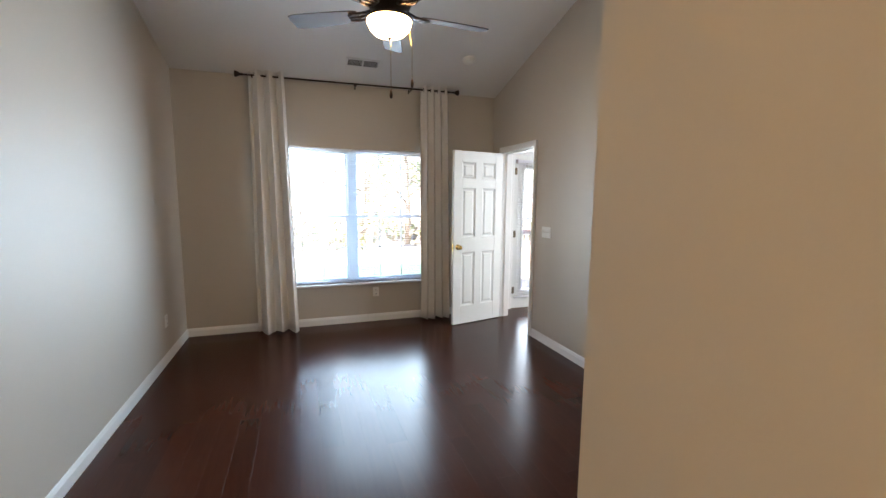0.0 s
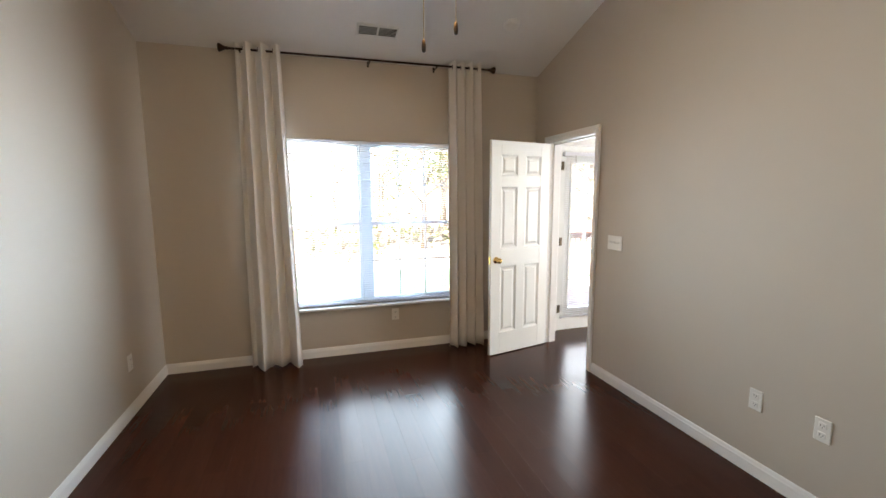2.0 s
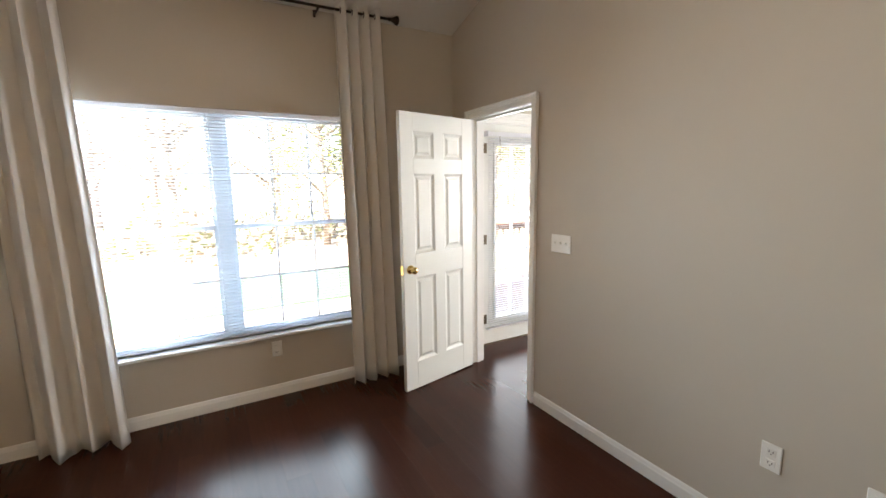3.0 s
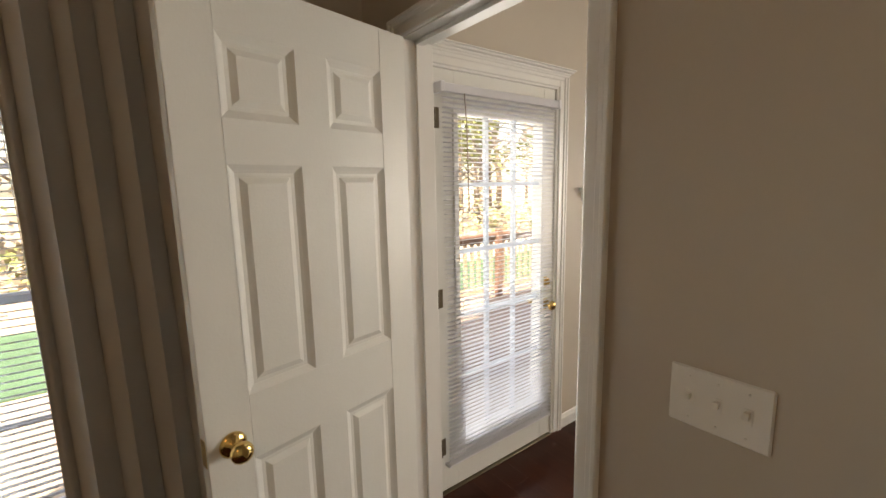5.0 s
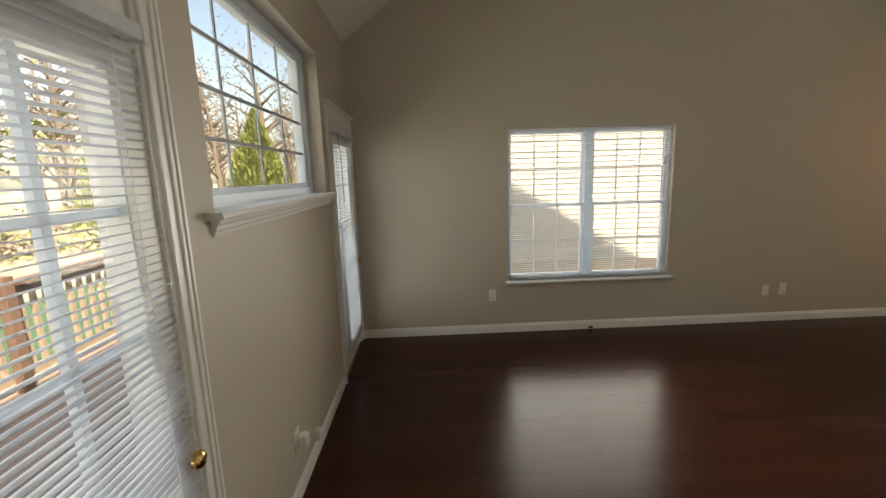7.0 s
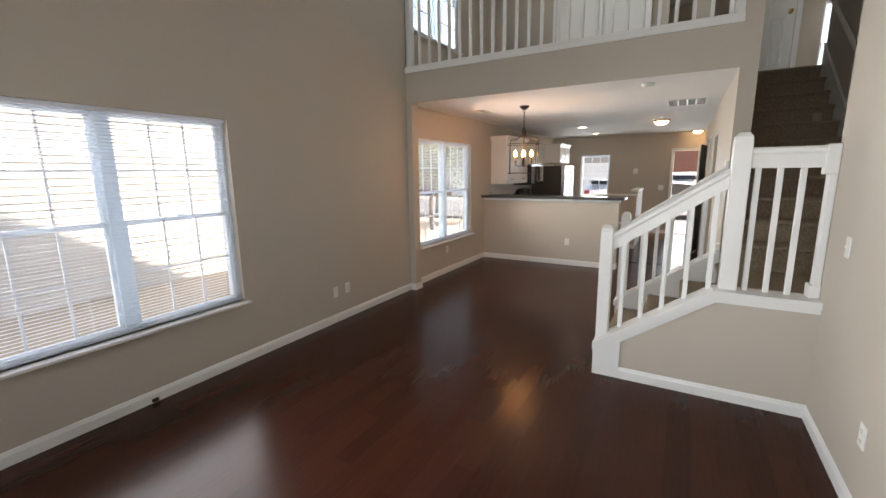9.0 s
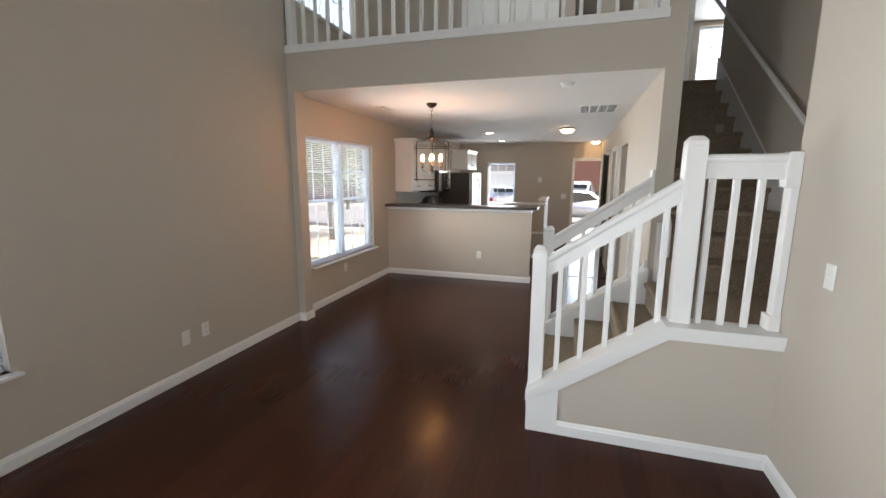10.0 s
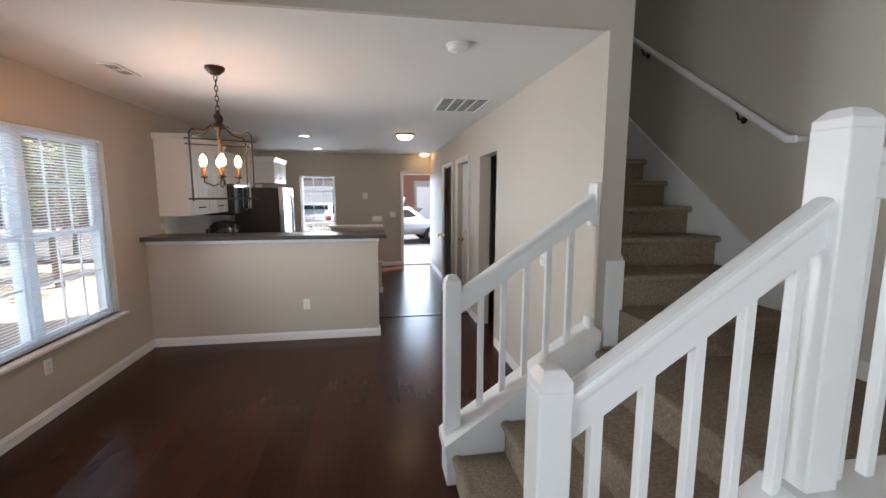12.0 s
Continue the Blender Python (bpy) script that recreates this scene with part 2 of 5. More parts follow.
def thing(name, label, category, m=None, group="", kind="", bm=None, material=None):
    ob = new(name, mesh(name, bm, material) if bm is not None else None)
    if m is not None: ob.matrix_world = m
    return tagged(ob, label, category, group, kind)


def setting(name, bm, material, label, category):
    return thing(name, label, category, kind="structure", bm=bm, material=material)


def wall(name, axis, p0, p1, a0, a1, z0, z1, holes=(), label="greige painted wall", category="wall", material=None):
    """A wall with thickness p0..p1 across axis ('x' or 'y'), from a0 to a1, with through-going holes (a0, a1, z0, z1)."""
    bm = bmesh.new()
    A = sorted({a0, a1, *[h[i] for h in holes for i in (0, 1)]})
    Z = sorted({z0, z1, *[h[i] for h in holes for i in (2, 3)]})
    A = [a for a in A if a0 <= a <= a1]; Z = [z for z in Z if z0 <= z <= z1]
    def full(i, k):
        if i < 0 or k < 0 or i >= len(A) - 1 or k >= len(Z) - 1: return False
        ca, cz = (A[i] + A[i + 1]) / 2, (Z[k] + Z[k + 1]) / 2
        return not any(h[0] < ca < h[1] and h[2] < cz < h[3] for h in holes)
    cache = {}
    def V(p, a, z):
        c = (p, a, z) if axis == 'x' else (a, p, z)
        if c not in cache: cache[c] = bm.verts.new(c)
        return cache[c]
    for i in range(len(A) - 1):
        for k in range(len(Z) - 1):
            if not full(i, k): continue
            a, b, c, d = A[i], A[i + 1], Z[k], Z[k + 1]
            for p in (p0, p1): bm.faces.new((V(p, a, c), V(p, b, c), V(p, b, d), V(p, a, d)))
            if not full(i - 1, k): bm.faces.new((V(p0, a, c), V(p1, a, c), V(p1, a, d), V(p0, a, d)))
            if not full(i + 1, k): bm.faces.new((V(p0, b, c), V(p1, b, c), V(p1, b, d), V(p0, b, d)))
            if not full(i, k - 1): bm.faces.new((V(p0, a, c), V(p1, a, c), V(p1, b, c), V(p0, b, c)))
            if not full(i, k + 1): bm.faces.new((V(p0, a, d), V(p1, a, d), V(p1, b, d), V(p0, b, d)))
    bmesh.ops.recalc_face_normals(bm, faces=bm.faces)
    return setting(name, bm, material or WALL, label, category)


BASEP = [(0, 0), (0.014, 0), (0.014, 0.062), (0.011, 0.07), (0.008, 0.082), (0.004, 0.09), (0, 0.09)]


def baseboard(axis, p, side, a0, a1, z=0.0):
    """A moulded skirting along a wall face at p, standing out to the given side."""
    bm = bmesh.new()
    prism(bm, [(p + side * (d - 0.002), z + h) for d, h in BASEP], 'y' if axis == 'x' else 'x', a0, a1)
    return setting("baseboard", bm, TRIM, "white painted moulded baseboard along the wall", "baseboard")


def casing(name, axis, p, side, a0, a1, ztop, w=0.062, head=0.0):
    """Moulded door casing round an opening a0..a1 up to ztop, on the wall face at p."""
    bm = bmesh.new()
    def slab(aa, ab, za, zb, d0, d1):
        q0, q1 = p + side * (d0 - 0.003), p + side * d1
        if axis == 'x': box(bm, q0, q1, aa, ab, za, zb, .003)
        else: box(bm, aa, ab, q0, q1, za, zb, .003)
    for s, e in ((-1, a0), (1, a1)):
        slab(e, e + s * w, 0, ztop + w, 0, .013)
        slab(e + s * w * .55, e + s * w, 0, ztop + w, .012, .020)
        slab(e + s * w * .82, e + s * (w + .004), 0, ztop + w + .004, .018, .025)
    slab(a0, a1, ztop, ztop + w, 0, .0125)
    slab(a0 - w * .5, a1 + w * .5, ztop + w * .55, ztop + w, .0115, .0195)
    slab(a0 - w, a1 + w, ztop + w * .82, ztop + w + .004, .0175, .0245)
    if head:
        slab(a0 - w - .01, a1 + w + .01, ztop + w, ztop + w + head * .4, 0, .03)
        slab(a0 - w - .02, a1 + w + .02, ztop + w + head * .4, ztop + w + head * .75, 0, .045)
        slab(a0 - w - .028, a1 + w + .028, ztop + w + head * .75, ztop + w + head, 0, .055)
    return setting(name, bm, TRIM, "white moulded door casing", "trim")

# ---------- daylight in the window openings ----------
def daylight(name, m, w, h, watts, color=(0.74, 0.87, 1.0), spread=118):
    d = bpy.data.lights.new(name, 'AREA')
    d.shape, d.size, d.size_y, d.energy, d.color = 'RECTANGLE', w, h, watts, color
    d.spread = radians(spread)
    ob = new(name, d)
    ob.matrix_world = m
    return ob


def opening_light(name, m, w, h, inner, outer, depth, color=(0.74, 0.87, 1.0), spread=118):
    """Sky light of one opening: most of it just inside the blind, a share just outside the pane."""
    daylight(name, m, w, h, inner, color, spread)
    daylight(name + "_outside", m @ Matrix.Translation((0, 0, depth)), w, h, outer, color)


opening_light("daylight_bedroom", look((-1.795, -.03, 1.27), (-2.45, -3, 1.27)), 1.7, 1.5, 7.0, 3.2, .195, (0.57, 0.79, 1.0), 118)
opening_light("daylight_door", look((.745, -.075, 1.06), (.745, -3, 1.06)), .70, 1.75, 2.6, 2.2, .195)
opening_light("daylight_door_far", look((3.615, -.075, 1.06), (3.615, -3, 1.06)), .66, 1.75, .9, 3.0, .195)
daylight("daylight_high", look((2.24, .165, 1.97), (2.24, -3, 1.97)), 1.5, .85, 4)
opening_light("daylight_east", look((4.06, -2.33, 1.29), (1, -2.33, 1.29)), 1.6, 1.45, 10.5, 6, .25, (0.80, 0.90, 1.0))
opening_light("daylight_dining", look((4.06, -6.81, 1.30), (1, -6.81, 1.30)), 1.6, 1.45, 7.5, 6, .25, (0.74, 0.91, 1.0))
daylight("daylight_loft", look((4.31, -6.55, 4.08), (1, -6.55, 4.08)), 1.35, 1.3, 14)
daylight("daylight_kitchen", look((3.015, -13.01, 1.37), (3.015, -8, 1.37)), .70, 1.2, 5)
daylight("daylight_front", look((.87, -13.01, 1.0), (.87, -8, 1.0)), .58, 1.9, 3.5, (0.62, 0.80, 1.0))
daylight("daylight_stair_head", look((-1.695, -13.01, 4.1), (-1.695, -8, 4.1)), .8, 1.5, 17)



# ---------- the shell of the house ----------
XW, XE = -3.56, 4.10          # bedroom west face, living room east face
XD = 4.14                    # dining and kitchen east face
YN = -0.01                    # living room north face
YO = -5.66                    # plane of the loft edge
YF = -12.85                   # front wall, inner face
BZ = 2.76                     # eaves height of the vaulted ceilings
LOFT = 2.885

setting("floor_slab", B(-3.8, 4.3, -13.15, 0.16, -0.2, -0.016), SUBF, "dark subfloor slab below the boards", "floor")

# window and door openings: (a0, a1, z0, z1)
W_BED = (-2.71, -0.88, 0.49, 2.05)
W_HIGH = (1.46, 3.04, 1.525, 2.455)
D_ONE = (0.30, 1.19, -0.1, 2.085)
D_TWO = (3.20, 4.03, -0.1, 2.085)
W_EAST = (-3.15, -1.515, 0.545, 2.035)
W_DIN = (-7.64, -5.98, 0.535, 2.07)
W_KIT = (2.65, 3.38, 0.76, 1.99)
D_FRONT = (0.565, 1.18, -0.1, 2.03)
D_BED = (-1.005, -0.285, -0.1, 2.055)
D_HALL1 = (-8.40, -7.70, -0.1, 2.05)
D_HALL2 = (-9.72, -8.98, -0.1, 2.05)
D_HALL3 = (-10.95, -10.20, -0.1, 2.05)
W_LOFT = (-7.25, -5.85, 3.42, 4.75)
W_LOFTS = (-2.12, -1.27, 3.3, 4.9)

wall("wall_north_bedroom", 'y', 0.0, 0.16, XW - .15, 0.06, -0.2, 4.4, [W_BED])
wall("wall_north_living", 'y', YN, 0.16, 0.06, 4.30, -0.2, 5.6, [D_ONE, D_TWO, W_HIGH])
wall("wall_west", 'x', XW - .15, XW, -13.15, 0.0, -0.2, 5.6)
wall("wall_bedroom_east", 'x', 0.0, 0.115, -4.33, 0.0, -0.016, 5.6, [D_BED])
wall("wall_bedroom_south", 'y', -4.71, -4.59, -2.08, -0.59, -0.016, 5.6)
wall("wall_stair_north", 'y', -4.45, -4.33, -0.59, 0.115, -0.016, 5.6)
wall("wall_entry_east", 'x', -2.08, -1.96, -7.0, -4.71, -0.016, 5.6)
wall("wall_entry_south", 'y', -7.12, -7.0, XW, -1.96, -0.016, 5.6)
wall("wall_east_living", 'x', XE, 4.30, YO, YN, -0.2, 5.6, [W_EAST])
wall("wall_east_dining", 'x', XD, 4.30, -13.15, YO, -0.2, 5.6, [W_DIN, W_LOFT])
wall("pilaster", 'x', 4.02, XD, -5.80, YO, -0.016, 2.474, label="greige wall return beside the dining opening")
wall("wall_front", 'y', -13.0, YF, XW, 4.30, -0.2, 5.6, [W_KIT, D_FRONT, W_LOFTS])
wall("wall_stair_west", 'x', -0.59, -0.47, -8.17, -4.45, -0.016, 5.6)
wall("wall_under_landing", 'x', -0.59, -0.47, -12.85, -8.17, -0.016, 2.5)
wall("wall_landing_north", 'y', -8.17, -8.05, XW, -0.59, 2.5, 5.0)
wall("wall_hall", 'x', 0.44, 0.575, YF, YO, -0.016, 2.86, [D_HALL1, D_HALL2, D_HALL3])
wall("wall_hall_upper", 'x', 0.44, 0.575, -8.3, YO, 2.86, 5.35)
wall("wall_loft_header", 'y', -5.69, YO, 0.575, XE, 2.473, LOFT, label="greige painted loft edge above the dining opening")
wall("wall_loft_back", 'y', -8.75, -8.63, 0.75, XD, LOFT, 5.35, [(1.0, 1.32, 3.2, 4.95)])
wall("wall_landing_door", 'y', -9.22, -9.10, -0.335, 0.44, 2.86, 5.3, [(-0.275, 0.395, 2.86, 4.91)])
wall("wall_closet_back", 'x', -0.35, -0.28, -11.5, -7.3, -0.016, 2.2, label="dim closet back wall")
setting("ceiling_lower", B(0.575, XD, YF, -5.69, 2.475, 2.50), CEIL, "white painted flat ceiling over dining and kitchen", "ceiling")
setting("loft_floor", B(0.575, XD, YF, -5.69, 2.50, LOFT), CARPET, "taupe carpeted loft floor", "floor")
setting("loft_landing", B(XW, 0.44, YF, -8.17, 2.5, 2.86), CARPET, "taupe carpeted landing at the stair head", "floor")

bm = bmesh.new()
prism(bm, [(0.16, BZ - .05), (-7.1, BZ + 2.15), (-7.1, BZ + 2.25), (0.16, BZ + .05)], 'x', XW - .1, 0.06)
setting("ceiling_bedroom", bm, CEIL, "white vaulted bedroom ceiling rising from the window wall", "ceiling")
bm = bmesh.new()
prism(bm, [(0.16, 2.70), (-3.25, 5.30), (-13.1, 5.30), (-13.1, 5.42), (-3.30, 5.42), (0.16, 2.82)], 'x', 0.06, 4.2)
setting("ceiling_living", bm, CEIL, "white vaulted ceiling over living room and loft", "ceiling")
setting("ceiling_stair", B(-0.6, 0.06, -13.1, -4.5, 5.30, 5.42), CEIL, "white ceiling over the stair", "ceiling")
setting("ceiling_entry", B(XW, -2.08, -7.0, -4.71, 2.44, 2.5), CEIL, "flat white ceiling of the bedroom entry", "ceiling")
wall("wall_entry_header", 'y', -4.71, -4.59, XW, -2.08, 2.44, 5.6)
setting("ceiling_attic", B(-3.7, -0.55, -13.1, -7.05, 5.0, 5.1), CEIL, "white ceiling over the closed rooms", "ceiling")
# unseen roof and gables; ridge and slopes set by the shadow they cast next door
bm = bmesh.new()
prism(bm, [(0.5, 2.80), (-5.0, 10.66), (-13.6, 5.50), (-13.6, 5.64), (-5.0, 10.8), (0.5, 2.95)], 'x', XW - .5, 4.7)
setting("roof", bm, SHING, "unseen grey shingled roof shaped for its shadow on the neighbour house", "roof")
for nm, xx in (("gable_wall_west", XW - .15), ("gable_wall_east", 4.06)):
    bm = bmesh.new()
    prism(bm, [(-1.5, 5.45), (-13.0, 5.45), (-13.0, 5.75), (-5.0, 10.55), (-1.6, 5.6)], 'x', xx, xx + .15)
    setting(nm, bm, SIDING, "unseen white sided gable wall closing the shadow-casting roof", "wall")

# skirting
baseboard('y', 0.0, -1, XW, 0.0)
baseboard('x', XW, 1, -7.0, 0.0)
baseboard('x', 0.0, -1, -4.33, -1.075)
baseboard('y', -4.59, 1, -2.094, -0.59)
baseboard('y', -4.33, 1, -0.59, 0.0)
baseboard('x', -2.08, -1, -7.0, -4.59)
baseboard('y', YN, -1, 1.26, 3.13)
baseboard('y', YN, -1, 0.115, 0.23)
baseboard('x', XE, -1, YO, YN)
baseboard('y', YO, 1, 4.006, XE)
baseboard('x', 4.02, -1, -5.814, -5.646)
baseboard('y', -5.80, -1, 4.006, XD)
baseboard('x', XD, -1, -8.17, -5.80)
baseboard('x', 0.115, 1, -4.33, -1.07)
baseboard('x', 0.575, 1, -7.64, -5.8)
baseboard('x', 0.575, 1, -10.14, -8.46)
baseboard('x', 0.575, 1, YF, -10.96)
baseboard('y', YF, 1, 1.245, 2.0)
baseboard('y', YF, 1, 2.0, XD)

# bedroom doorway: jambs and casings
bm = bmesh.new()
box(bm, -0.002, 0.117, -0.289, -0.267, 0, 2.07); box(bm, -0.002, 0.117, -1.023, -1.001, 0, 2.07); box(bm, -0.002, 0.117, -1.001, -0.289, 2.050, 2.07)
box(bm, 0.045, 0.075, -0.301, -0.287, 0, 2.053); box(bm, 0.045, 0.075, -1.003, -0.989, 0, 2.053); box(bm, 0.045, 0.075, -1.001, -0.289, 2.036, 2.052)
setting("door_jamb", bm, TRIM, "white painted doorway jamb with stops", "trim")
casing("door_trim_bedroom", 'x', 0.0, -1, -1.008, -0.282, 2.055, w=.057)
casing("door_trim_living", 'x', 0.115, 1, -1.008, -0.282, 2.055, w=.055)
for d in (D_HALL2, D_HALL3):
    casing("door_trim_hall", 'x', 0.575, 1, d[0], d[1], 2.05)
casing("door_trim_patio", 'y', YN, -1, D_ONE[0], D_ONE[1], 2.085, head=.03)
casing("door_trim_patio_far", 'y', YN, -1, D_TWO[0], D_TWO[1], 2.085, w=.055, head=.03)
casing("door_trim_front", 'y', YF, 1, D_FRONT[0], D_FRONT[1], 2.03)


# ---------- windows and blinds ----------
def bars(parent, x0, x1, z0, z1, cols, rows, y, w=.016, d=.010, material=None):
    """Grid bars of a sash or door lite, each one a part."""
    for i in range(1, cols):
        x = x0 + (x1 - x0) * i / cols
        part("muntin", B(x - w / 2, x + w / 2, y - d / 2, y + d / 2, z0, z1), material or MUNTIN, parent)
    for k in range(1, rows):
        z = z0 + (z1 - z0) * k / rows
        part("muntin", B(x0, x1, y - d / 2 + .001, y + d / 2 + .001, z - w / 2, z + w / 2), material or MUNTIN, parent)


def pane(parent, x0, x1, z0, z1, y):
    p = part("pane", B(x0, x1, y - .002, y + .002, z0, z1), GLASS, parent, "clear glass pane")
    p.visible_shadow = False
    return p


def ring(bm, x0, x1, z0, z1, y0, y1, w, wb=None):
    wb = wb or w
    box(bm, x0, x0 + w, y0, y1, z0, z1, .003); box(bm, x1 - w, x1, y0, y1, z0, z1, .003)
    box(bm, x0 + w, x1 - w, y0 + .001, y1 - .001, z1 - w, z1, .003); box(bm, x0 + w, x1 - w, y0 + .001, y1 - .001, z0, z0 + wb, .003)
    return bm


def sash_window(name, m, w, h, label, units=2, cols=3, sill=True, stool=.06):
    """Double-hung units side by side; x along the wall, y outwards, z from the sill."""
    r = thing(name, label, "window", m, kind="structure")
    part("window_frame", ring(bmesh.new(), -w / 2, w / 2, 0, h, -.03, .07, .025), VINYL, r)
    mw = .085
    uw = (w - .05 - (units - 1) * mw) / units
    for u in range(units):
        x0 = -w / 2 + .025 + u * (uw + mw); x1 = x0 + uw
        if u: part("mullion", B(x0 - mw, x0, -.035, .07, .0252, h - .0252, .004), VINYL, r)
        zm = .025 + (h - .05) * .5
        for nm, za, zb, y in (("upper_sash", zm - .018, h - .026, .035), ("lower_sash", .026, zm + .018, .0)):
            s = part(nm, ring(bmesh.new(), x0 + .001, x1 - .001, za, zb, y - .016, y + .016, .024), VINYL, r)
            pane(s, x0 + .023, x1 - .023, za + .023, zb - .023, y)
            bars(s, x0 + .024, x1 - .024, za + .024, zb - .024, cols, 2, y)
        part("sash_lock", B((x0 + x1) / 2 - .025, (x0 + x1) / 2 + .025, -.034, -.014, zm + .018, zm + .03, .003), VINYL, r)
    if sill:
        bm = B(-w / 2 - .03, w / 2 + .03, -.09 - stool, -.03, -.022, .0, .006)
        part("window_sill", bm, TRIM, r)
    return r


SLATS = {}


def slat_mesh(w, tilt):
    key = (w, tilt)
    if key not in SLATS:
        bm = bmesh.new()
        prism(bm, [(-.0125, -.0014), (0, .0006), (.0125, -.0014), (.0125, -.0006), (0, .0016), (-.0125, -.0006)], 'x', -w / 2, w / 2)
        bmesh.ops.rotate(bm, verts=bm.verts, cent=(0, 0, 0), matrix=Matrix.Rotation(radians(-tilt), 3, 'X'))
        SLATS[key] = mesh("slat", bm, SLAT)
    return SLATS[key]


def blind(m, w, h, label, pitch=.0215, group="venetian blinds", wand=True, tilt_side=-1, tilt=7):
    """Venetian blind: head rail at z = h, bottom rail at 0."""
    r = thing("venetian_blind", label, "blind", m, group=group)
    part("head_rail", B(-w / 2, w / 2, -.016, .016, h - .028, h, .003), SLAT, r)
    part("bottom_rail", B(-w / 2, w / 2, -.0125, .0125, 0, .012, .003), SLAT, r)
    z = .022
    me = slat_mesh(w, tilt)
    while z < h - .03:
        s = part("slat", me, SLAT, r)
        s.location = (0, 0, z)
        z += pitch
    for x in (-w * .38, w * .38) if w < 1 else (-w * .42, -w * .14, w * .14, w * .42):
        bm = bmesh.new(); box(bm, x - .001, x + .001, -.0138, -.0126, 0.01, h - .02)
        part("ladder_cord", bm, SLAT, r)
    if wand:
        x = tilt_side * w * .36
        part("tilt_wand", tube(bmesh.new(), [(x, -.02, h - .03), (x + .004, -.03, h - .2), (x + .01, -.032, h - .56)], .003, 6), WAND, r, "slim smoky plastic wand")
    return r


def at_north(xc, y, z): return pose(xc, y, z)
def at_east(yc, x, z): return pose(x, yc, z, 0, 0, -90)


wb = W_BED[1] - W_BED[0]; xc = (W_BED[0] + W_BED[1]) / 2
sash_window("window_bedroom", at_north(xc, .085, W_BED[2]), wb, W_BED[3] - W_BED[2], "white vinyl twin double-hung window with grid bars")
blind(at_north(xc, .03, W_BED[2] + .004), wb - .02, W_BED[3] - W_BED[2] - .006, "white venetian blind with open slats in the bedroom window", wand=False, tilt=9)
we = W_EAST[1] - W_EAST[0]; yc = (W_EAST[0] + W_EAST[1]) / 2
sash_window("window_east", at_east(yc, XE + .085, W_EAST[2]), we, W_EAST[3] - W_EAST[2], "white vinyl twin double-hung window with grid bars")
blind(at_east(yc, XE + .03, W_EAST[2] + .004), we - .02, W_EAST[3] - W_EAST[2] - .006, "white venetian blind with open slats in the living room window", wand=False, tilt=9)
wd = W_DIN[1] - W_DIN[0]; yc = (W_DIN[0] + W_DIN[1]) / 2
sash_window("window_dining", at_east(yc, XD + .085, W_DIN[2]), wd, W_DIN[3] - W_DIN[2], "white vinyl twin double-hung window with grid bars")
blind(at_east(yc, XD + .03, W_DIN[2] + .004), wd - .02, W_DIN[3] - W_DIN[2] - .006, "white venetian blind with open slats in the dining window", wand=False, tilt=18)
sash_window("window_kitchen", pose((W_KIT[0] + W_KIT[1]) / 2, YF - .08, W_KIT[2], 0, 0, 180), W_KIT[1] - W_KIT[0], W_KIT[3] - W_KIT[2], "white vinyl double-hung window beyond the kitchen", units=1)
sash_window("window_loft", at_east((W_LOFT[0] + W_LOFT[1]) / 2, XD + .085, W_LOFT[2]), W_LOFT[1] - W_LOFT[0], W_LOFT[3] - W_LOFT[2], "white vinyl twin window beside the loft")
sash_window("window_stair_head", pose((W_LOFTS[0] + W_LOFTS[1]) / 2, YF - .08, W_LOFTS[2], 0, 0, 180), W_LOFTS[1] - W_LOFTS[0], W_LOFTS[3] - W_LOFTS[2], "narrow white window at the stair head", units=1)

# the high fixed window with its moulded stool and apron
wh = W_HIGH[1] - W_HIGH[0]; hh = W_HIGH[3] - W_HIGH[2]
r = thing("window_high", "white fixed picture window with slim grid bars and a moulded sill", "window", at_north((W_HIGH[0] + W_HIGH[1]) / 2, .10, W_HIGH[2]), kind="structure")
part("window_frame", ring(bmesh.new(), -wh / 2, wh / 2, 0, hh, -.02, .07, .05), VINYL, r)
part("inner_frame", ring(bmesh.new(), -wh / 2 + .05, wh / 2 - .05, .05, hh - .05, 0, .05, .025), VINYL, r)
pane(r, -wh / 2 + .07, wh / 2 - .07, .07, hh - .07, .025)
GRID = mat("grey_grid_bar", (0.35, 0.38, 0.42), 0.4)
for i in range(1, 4):
    x = -wh / 2 + .07 + (wh - .14) * i / 4
    part("muntin", B(x - .007, x + .007, .012, .020, .07, hh - .07), GRID, r)
    z = .07 + (hh - .14) * i / 4
    part("muntin", B(-wh / 2 + .07, wh / 2 - .07, .0105, .0215, z - .008, z + .008), GRID, r)
bm = bmesh.new()
prism(bm, [(-.165, -.012), (-.16, 0), (-.02, .003), (-.02, -.024), (-.16, -.024), (-.165, -.018)], 'x', -wh / 2 - .055, wh / 2 + .10)
part("window_sill", bm, TRIM, r)
bm = bmesh.new()
prism(bm, [(-.108, -.024), (-.142, -.024), (-.138, -.038), (-.130, -.046), (-.127, -.060), (-.121, -.066), (-.118, -.080), (-.108, -.080)], 'x', -wh / 2 - .035, wh / 2 + .08)
part("apron", bm, TRIM, r)


